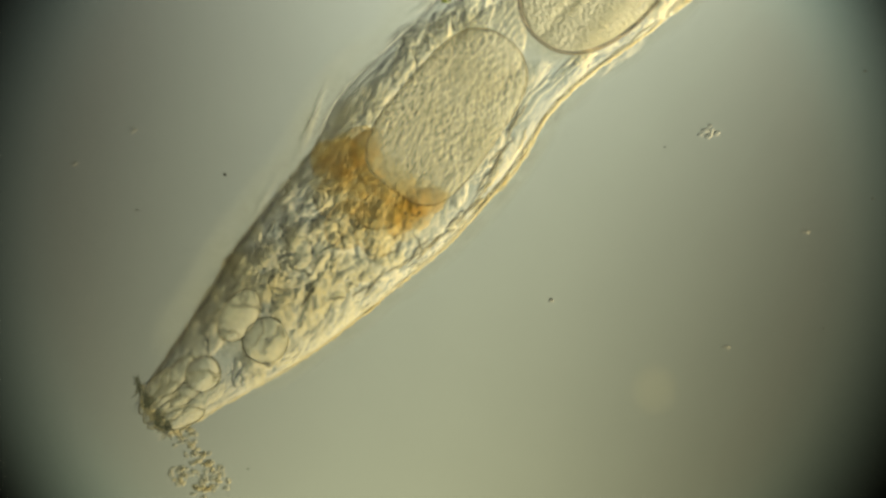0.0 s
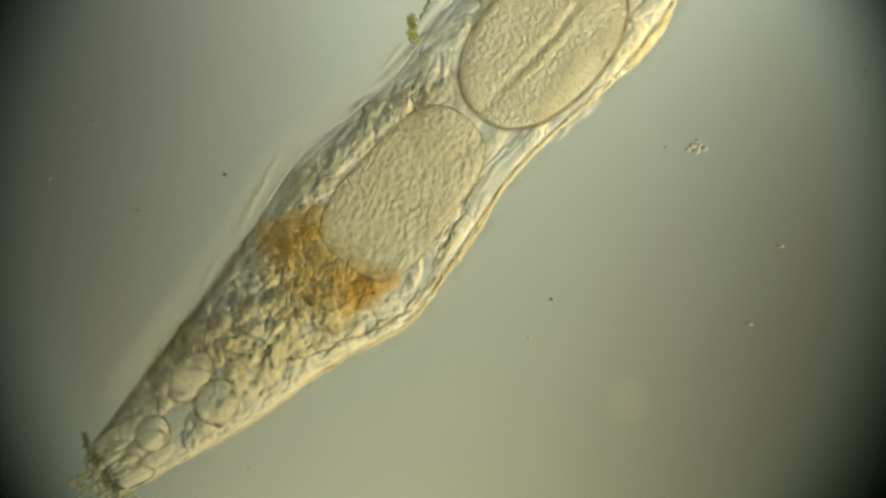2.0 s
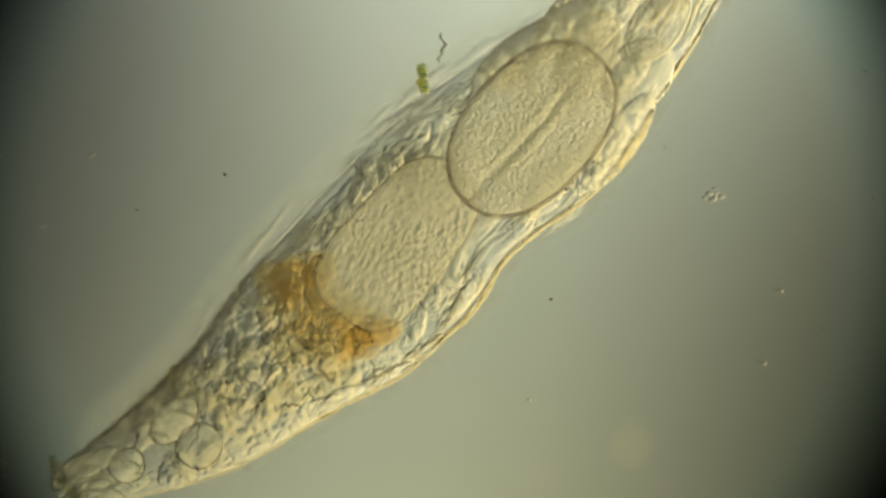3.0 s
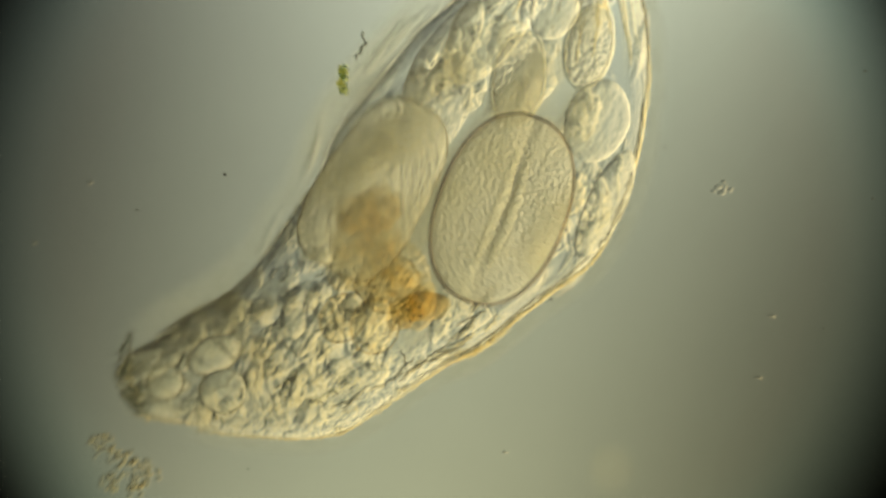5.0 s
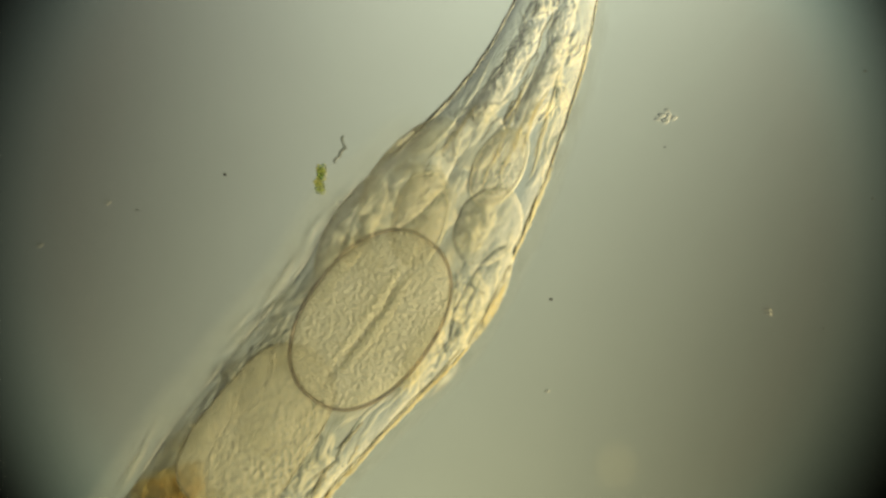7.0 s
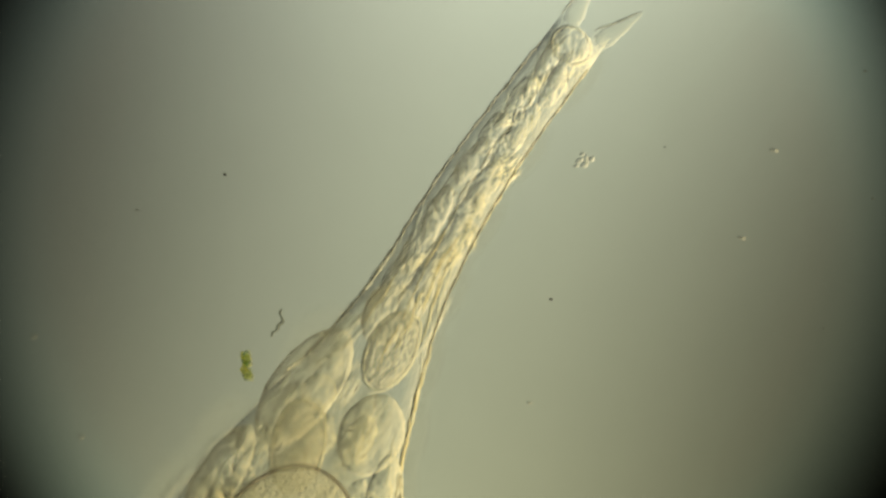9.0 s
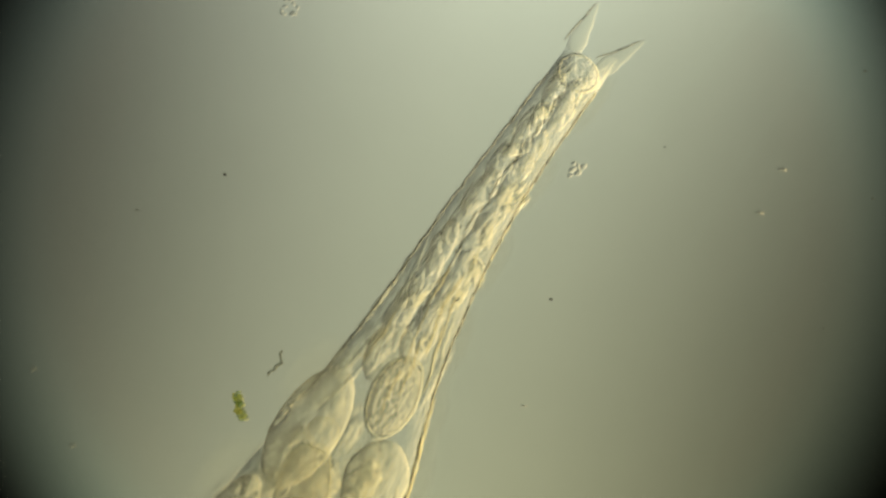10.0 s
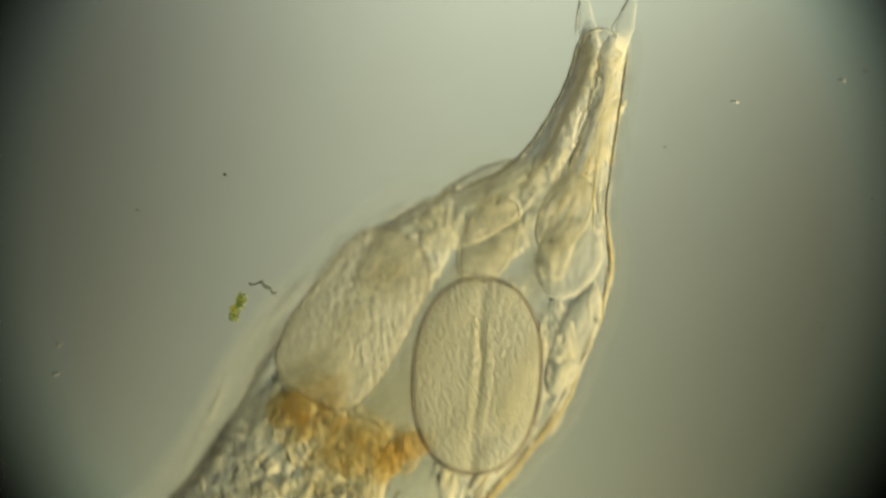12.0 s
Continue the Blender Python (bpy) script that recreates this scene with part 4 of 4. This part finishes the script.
wall_me = mesh_from(ring_bm(167, 105, 1.9, 3, lambda f: 1.0, 96), "gland_wall", M_THIN)
for v in wall_me.vertices:
    v.co.y *= 0.89 - 0.11 * v.co.x / (176 * U)
part("gland_wall", wall_me, gland, "thin dark wall of the gland").location = (0, 0, 0.0008)
for me in (gland.data, wall_me):
    for v in me.vertices:
        v.co.xy *= boxy(math.atan2(v.co.y / 104, v.co.x / 176), 3.2)
neck = part("yolk_gland_neck", mesh_from(lobe_bm(105, 66, 16, 0.06, 1.1, 8, 5, 0.2, 0.8, cut=0.05), "yolk_gland_neck", M_NECK), rotifer, "narrow end of the granular yolk gland")
FREE.append((neck, 0.011, [
    (0, 862, 90, 55), (0.5, 862, 50, 55), (1, 822, 75, 54), (1.5, 788, 95, 54), (2, 792, 208, 54), (2.5, 790, 242, 52), (3, 780, 307, 52),
    (4.8, 738, 362, 52), (5, 770, 190, 60), (5.2, 780, 130, 68), (5.5, 800, 130, 62), (5.7, 790, 170, 60), (6, 690, 400, 56), (6.5, 600, 570, 55),
    (7, 490, 710, 54), (7.2, 470, 755, 54), (8.8, 320, 1060, 54), (10.5, 270, 1160, 54), (11, 390, 1030, 60), (11.2, 640, 540, 60), (11.5, 735, 440, 55), (11.9, 750, 482, 58), (12, 735, 440, 58), (12.1, 707, 340, 58)]))

# the egg with its shell rim and inner ridges
egg = part("egg", mesh_from(lobe_bm(171, 111, 28, 0.02, 1.0, 2, 5, 0.0, 0.48), "egg", M_EGG), rotifer, "smooth finely granular oval egg")
for v in egg.data.vertices:
    v.co.z *= 1 - 0.34 * math.exp(-(v.co.y / (8 * U)) ** 2)
    a = math.atan2(v.co.y / 111, v.co.x / 171)
    v.co.xy *= boxy(a)
rim = part("egg_shell", mesh_from(ring_bm(173, 113, 4.2, 5, boxy, 96), "egg_shell", M_RIM), egg, "thin brown shell rim of the egg")
rim.location = (0, 0, 0.002)
sac = part("egg_sac", mesh_from(lobe_bm(205, 138, 24, 0.05, 1.2, 5, 4, 0.0, 0.7), "egg_sac", M_SAC), egg, "smooth pale sac round the egg")
sac.location = (0, 0, -0.012)
for y, z in ((26, 0), (2, 0)):
    ridge = part("egg_ridge", mesh_from(strip_bm(112, 10.0, 5, 5, y, 0.65, 24, 6, lambda px, py: 27 * (1 - (px / 167) ** 2) ** 0.24), "egg_ridge", M_RIDGE), egg, "pale lengthwise ridge")
    ridge.location = (0, (y - 18) * U, z * U)
for x, y, bend, half in ((22, 94, -5, 46), (14, 87, -5, 34), (-48, -95, 5, 44)):
    crease = part("shell_crease", mesh_from(strip_bm(half, 2.2, bend, 1, y * 0.1), "shell_crease", M_FOLD), egg, "thin bright crease in the egg's shell")
    crease.location = Vector((x, y, 21)) * U
FREE.append((egg, 0.034, [
    (0, 1068, -60, 48), (0.5, 1072, -100, 48), (1, 1022, -70, 48), (1.5, 985, -50, 48), (2, 962, 75, 48), (2.5, 956, 157, 48), (3, 941, 229, 48),
    (4.8, 852, 313, 51), (5, 888, 370, 69), (5.2, 914, 432, 91), (5.5, 926, 412, 83), (5.7, 918, 378, 80), (6, 855, 385, 61), (6.5, 750, 464, 57),
    (7, 655, 566, 54), (7.2, 632, 609, 53), (8.8, 492, 915, 52), (9, 480, 982, 52), (10, 440, 1045, 52), (10.5, 440, 1045, 52), (11, 600, 940, 75), (11.2, 785, 740, 101), (11.5, 892, 706, 101), (11.8, 869, 717, 88), (11.9, 864, 711, 87), (12, 844, 665, 86), (12.1, 816, 565, 85)]))

# toes
toe_me = mesh_from(strip_bm(50, 19, 0, 0, 3, 0.0, 20, 12, None, True), "toe", M_TOE)
for v in toe_me.vertices:
    f = min(1.0, max(0.0, (v.co.x / (50 * U) + 1) / 2))
    v.co.y *= (1 - f) ** 0.9 * (0.86 + 0.5 * f) + 0.04
    v.co.z *= 0.4 * ((1 - f) ** 0.9 * (0.86 + 0.5 * f) + 0.04)
for side, rows in ((0, [(0, 1410, -590, 60), (3, 1290, -270, 60), (4.8, 1110, -300, 70), (5.5, 1010, -250, 80), (7, 1010, -180, 70), (8.8, 1030, -55, 62), (9, 1032, 0, 62), (9.5, 1035, 47, 62), (10, 1036, 48, 62), (10.5, 1034, 52, 60), (11, 1013, 70, 75), (11.2, 1012, 58, 77), (11.5, 1019, 55, 96), (12, 1036, 22, 97)]),
                   (1, [(0, 1450, -560, 30), (3, 1330, -240, 30), (4.8, 1160, -270, 40), (5.5, 1060, -220, 50), (7, 1070, -150, 40), (8.8, 1100, 2, 35), (9, 1098, 50, 35), (9.5, 1100, 98, 34), (10, 1100, 100, 34), (10.5, 1100, 102, 34), (11, 1082, 108, 42), (11.2, 1087, 88, 50), (11.5, 1098, 63, 58), (12, 1113, 22, 75)])):
    toe = part("toe", toe_me, rotifer, "clear pointed toe")
    # dark strip paints the shade on one side of the toe
    toe_line = part("toe_edge", mesh_from(strip_bm(46, 2.0, 0, 2, side + 0.5), "toe_edge", M_SHADE_LINE), toe, "thin strip painted dark as the toe's shaded edge")
    toe_line.matrix_basis = pose(0.001, 12.5 * U, 0.0025, 0, 0, -12.5)
    FREE.append((toe, 0.020, rows))


# ---- things in the water ----
def alga():
    ob = tagged(new("green_alga"), "small bright green alga clump drifting beside the animal", "alga")
    for k in range(9):
        me = mesh_from(lobe_bm(rng.uniform(6, 11), rng.uniform(6, 9), 8, 0.45, 1.8, k * 2.1, 2), "cell", M_GREEN)
        c = part("cell", me, ob)
        c.location = Vector((rng.uniform(-4, 4), -20 + 5.0 * k, rng.uniform(-2, 4))) * U
    return ob


LOOSE.append((alga(), 0.030, [(0, 785, -20, 5), (0.5, 795, -60, 5), (1, 765, -60, 5), (1.5, 745, -50, 0), (2, 732, 52, 0), (2.5, 737, 110, 0), (3, 750, 140, 0), (4.8, 655, 168, 0), (5, 609, 142, -5), (5.2, 566, 100, -8), (5.5, 590, 130, -8), (5.7, 607, 158, -5), (6, 639, 192, 0), (6.5, 616, 262, -8), (7, 569, 318, -10), (7.2, 561, 343, -12), (8.8, 482, 585, -18), (9, 438, 648, 0), (9.5, 433, 710, 8), (10, 426, 720, 8), (10.5, 406, 735, 12), (11, 432, 672, 20), (11.2, 385, 590, -70), (11.5, 406, 567, -40), (12, 422, 545, -30)]))
thread = tagged(new("dark_thread", mesh_from(strip_bm(27, 3.4, 7, 8, 1.0, 0.5, 20), "dark_thread", M_DARK)), "thin dark thread of debris in the water", "thread")
LOOSE.append((thread, 0.030, [(0, 800, -70, 80), (1.5, 762, -95, 80), (2, 753, 10, 80), (2.5, 763, 56, 95), (3, 782, 85, 85), (4.8, 676, 112, 85), (5, 640, 82, 75), (5.2, 600, 45, 75), (5.5, 633, 65, 80), (5.7, 636, 105, 80), (6, 667, 145, 75), (6.5, 650, 214, 75), (7, 603, 266, 72), (7.2, 598, 291, 72), (8.8, 540, 512, 60), (9, 493, 573, 70), (9.5, 495, 642, 60), (10, 490, 645, 60), (10.5, 467, 650, 60), (11, 474, 624, 92), (11.2, 419, 554, -35 + 180), (11.5, 440, 530, 160), (12, 466, 507, 160)]))


def speck_cluster(name, label, grains, spread, size, material, blobs=((0, 0),), core=0):
    ob = tagged(new(name), label, "debris")
    rng = random.Random(grains * 31 + int(spread) + 4)
    for k in range(grains):
        me = mesh_from(lobe_bm(size * rng.uniform(0.5, 1.2), size * rng.uniform(0.4, 0.8), size * 0.5, 0.4, 1.8, k * 3.7 + spread, 2), "grain", M_EDGE if k < core else material)
        a, r = (rng.uniform(0, 6.28) if grains > 10 else 6.28 * k / grains + rng.uniform(-0.3, 0.3)), spread * rng.random() ** 0.6 * (0.75 + 0.45 * noise.noise(Vector((k * 0.3, spread, 0))))
        bx, by = blobs[k % len(blobs)]
        part("grain", me, ob).location = Vector((bx + r * math.cos(a), by + r * math.sin(a), rng.uniform(-2, 2))) * U
    return ob


LOOSE.append((speck_cluster("speck_cluster", "loose cluster of pale specks in the water", 7, 20, 7, M_SPECK), 0.012, [(0, 1256, 235, 0), (0.5, 1276, 172, 0), (1, 1253, 167, 0), (1.5, 1238, 162, 0), (2, 1234, 262, 0), (2.5, 1248, 308, 0), (3, 1264, 347, 0), (4.8, 1250, 362, 0), (5, 1280, 335, 0), (5.2, 1293, 302, 0), (5.5, 1298, 304, 0), (6, 1272, 308, 0), (6.5, 1236, 257, 0), (7, 1180, 208, 0), (7.2, 1164, 190, 0), (8.8, 1068, 238, 20), (9, 1035, 285, 20), (9.5, 1028, 316, 20), (10, 1022, 300, 30), (10.5, 1020, 290, 40), (11, 860, 320, 40), (12, 880, 380, 40)]))
LOOSE.append((speck_cluster("speck", "small pale speck in the water", 2, 5, 6, M_SPECK), 0.012, [(0, 1285, 614, 0), (0.5, 1326, 528, 0), (1, 1317, 504, 0), (1.5, 1317, 481, 0), (2, 1325, 573, 0), (2.5, 1316, 634, 0), (3, 1350, 643, 0), (4.8, 1340, 655, 0), (5.5, 1350, 712, 0), (6, 1340, 680, 0), (7, 1360, 555, 0), (8.8, 1328, 395, 0), (9, 1312, 421, 0), (9.5, 1329, 411, 0), (10.5, 1350, 324, 0), (11, 1378, 268, 0), (11.2, 1417, 252, 0), (11.5, 1464, 232, 0), (12, 1490, 142, 0)]))
LOOSE.append((speck_cluster("speck", "tiny dark-edged speck in the water", 2, 3, 4, M_SPECK), 0.012, [(0, 976, 533, 0), (0.2, 986, 505, 0), (0.5, 998, 477, 0), (1, 968, 477, 0), (1.5, 946, 481, 0), (2, 936, 600, 0), (2.5, 940, 671, 0), (3, 937, 708, 0), (4.8, 906, 771, 0), (5.5, 873, 866, 0), (6, 922, 807, 0), (6.5, 955, 750, 0), (7, 969, 692, 0), (7.2, 977, 674, 0), (8.8, 963, 698, 0), (9, 937, 713, 0), (9.5, 932, 733, 0), (10.5, 920, 690, 0), (12, 900, 640, 0)]))
LOOSE.append((speck_cluster("speck", "faint pale speck in the water", 2, 6, 7, M_SPECK), 0.010, [(0, 237, 230, 0), (0.5, 250, 150, 0), (1, 213, 125, 0), (1.5, 182, 115, 0), (2, 168, 215, 0), (2.5, 161, 243, 0), (3, 162, 274, 0), (4.8, 160, 320, 0), (5.5, 165, 332, 0), (6, 182, 340, 0), (6.5, 190, 352, 0), (7.2, 192, 365, 0), (8.8, 62, 560, 0), (9.5, 60, 650, 0), (11, 60, 655, 0), (12, 100, 662, 0)]))
LOOSE.append((speck_cluster("speck", "faint pale speck in the water", 2, 6, 7, M_SPECK), 0.010, [(0, 133, 290, 0), (0.5, 150, 225, 0), (1, 115, 213, 0), (1.5, 92, 210, 0), (2, 88, 315, 0), (2.5, 87, 358, 0), (3, 75, 400, 0), (4.8, 62, 430, 0), (7.2, 75, 435, 0), (8.8, 145, 770, 0), (9.5, 140, 776, 0), (10.5, 118, 797, 0), (12, 105, 610, 0)]))
LOOSE.append((speck_cluster("debris_clump", "loose yellowish clump of debris grains at the mouth", 120, 30, 7, M_DEBRIS, ((0, 10), (-18, 45), (26, -14), (-22, -24), (40, -36), (8, -48)), 24), 0.016, [(0, 345, 815, 0), (0.5, 348, 770, 5), (1, 285, 780, 10), (1.5, 245, 785, 20), (2, 185, 885, 30), (2.5, 140, 895, 40), (3, 110, 940, 40), (4.8, 110, 925, 40), (5, 212, 820, 20), (5.2, 272, 715, 0), (5.5, 315, 760, 0), (5.7, 370, 860, 0), (6, 330, 980, 0), (6.5, 300, 1080, 0), (7, 250, 1200, 0), (12, 200, 1300, 0)]))
disc = tagged(new("pale_blob", mesh_from(dome_bm(52, 58, 8, 40, 10), "pale_blob", M_DISC)), "faint pale yellowish round blob under the water", "blob")
LOOSE.append((disc, 0.004, [(0, 1158, 690, 0), (0.5, 1167, 620, 0), (1, 1135, 605, 0), (1.5, 1115, 605, 0), (2, 1110, 710, 0), (2.5, 1110, 752, 0), (3, 1115, 790, 0), (4.8, 1080, 830, 0), (6, 1100, 825, 0), (7.2, 1090, 825, 0), (8.8, 1110, 950, 0), (12, 1110, 950, 0)]))

LOOSE.append((speck_cluster("speck_cluster", "loose pale debris grains in the water", 9, 20, 6, M_SPECK), 0.012, [(0, 600, -300, 0), (8.8, 560, -70, 0), (9, 540, -30, 0), (9.5, 520, -2, 0), (10, 512, 12, 0), (10.5, 466, 20, 0), (11, 430, -40, 0), (12, 400, -120, 0)]))
LOOSE.append((speck_cluster("speck", "faint pale speck in the water", 2, 5, 6, M_SPECK), 0.010, [(0, 1425, 410, 0), (0.5, 1440, 347, 0), (1, 1407, 335, 0), (1.5, 1382, 332, 0), (2, 1380, 435, 0), (2.5, 1378, 480, 0), (3, 1380, 515, 0), (4.8, 1365, 560, 0), (6.5, 1370, 553, 0), (7.2, 1355, 540, 0), (8.8, 1385, 225, 0), (9, 1369, 266, 0), (9.5, 1361, 294, 0), (10, 1385, 300, 0), (10.5, 1336, 262, 0), (12, 1300, 180, 0)]))

# fixed dust on the glass
for x, y, r in ((398, 309, 3.6), (242, 372, 2.4), (975, 530, 3.4), (1457, 582, 2.2), (1531, 126, 2.6), (1544, 352, 2.2), (1177, 261, 2.0), (438, 830, 1.8)):
    d = new("dust_speck", mesh_from(lobe_bm(r, r * 0.8, r * 0.6, 0.3, 1.6, x * 0.1, 2), "dust_speck", M_DUST))
    d.location = at(x, y, 0.0805)
    tagged(d, "tiny dark dust speck stuck on the glass", "dust", group="dust on the glass")


def motions():
    walk(rotifer, [(t, Matrix.Translation(b)) for t, b in zip(TIMES, BASES)])

    def base(t):
        return Vector([np.interp(t, TIMES, [b[k] for b in BASES]) for k in range(3)])

    drawn = {4.8: 0.1, 5.0: 0.5, 5.2: 1.0, 5.5: 1.0, 5.7: 1.0, 6.0: 0.4}
    squeeze = {5.0: 0.5, 5.2: 1.0, 5.5: 1.0, 5.7: 0.9, 6.0: 0.3, 11.2: 0.6, 11.5: 1.0, 11.8: 0.8, 11.9: 0.75, 12.0: 0.7, 12.1: 0.6}
    late = {11.2: 0.3, 11.5: 0.5, 11.8: 0.5, 11.9: 0.48, 12.0: 0.45, 12.1: 0.45}
    for ob, s, u, z, turn, tuck, lean, tilt in ADRIFT:
        rows, last = [], None
        for (t, tab), b in zip(POSTURES, BASES):
            sd = s + tuck * drawn.get(t, 0.0)
            ud = u * (1 - 0.25 * drawn.get(t, 0.0)) if tuck else u
            ud += (0.20 - 0.30 * ud) * squeeze.get(t, 0.0) - 0.5 * late.get(t, 0.0) if lean else 0.0
            sd += 1.3 * (s - 2.85) * max(squeeze.get(t, 0.0), 1.6 * late.get(t, 0.0)) if lean else 0.0
            sd += 0.5 * lean * squeeze.get(t, 0.0) + (lean and late.get(t, 0.0))
            x, y = flank_point(tab, sd, ud)
            a = heading(tab, sd, max(-1.0, min(1.0, u)))
            if last is not None:
                a = last + (a - last + 180) % 360 - 180
            last = a
            rows.append((t, Matrix.Translation(at(x, y, z) - b) @ pose(0, 0, 0, 0, 0, a) @ pose(0, 0, 0, tilt * max(-1.0, min(1.0, u)), 0, 0) @ pose(0, 0, 0, 0, 0, turn)))
        walk(ob, rows)
    for ob, z, rows in FREE:
        full = [(t, [np.interp(t, [r[0] for r in rows], [r[k] for r in rows]) for k in (1, 2, 3)]) for t in TIMES]
        walk(ob, [(t, Matrix.Translation(at(x, y, z) - base(t)) @ pose(0, 0, 0, 0, 0, a)) for t, (x, y, a) in full])
    for ob, z, rows in LOOSE:
        walk(ob, [(t, Matrix.Translation(at(x, y, z)) @ pose(0, 0, 0, 0, 0, a)) for t, x, y, a in rows])


motions()
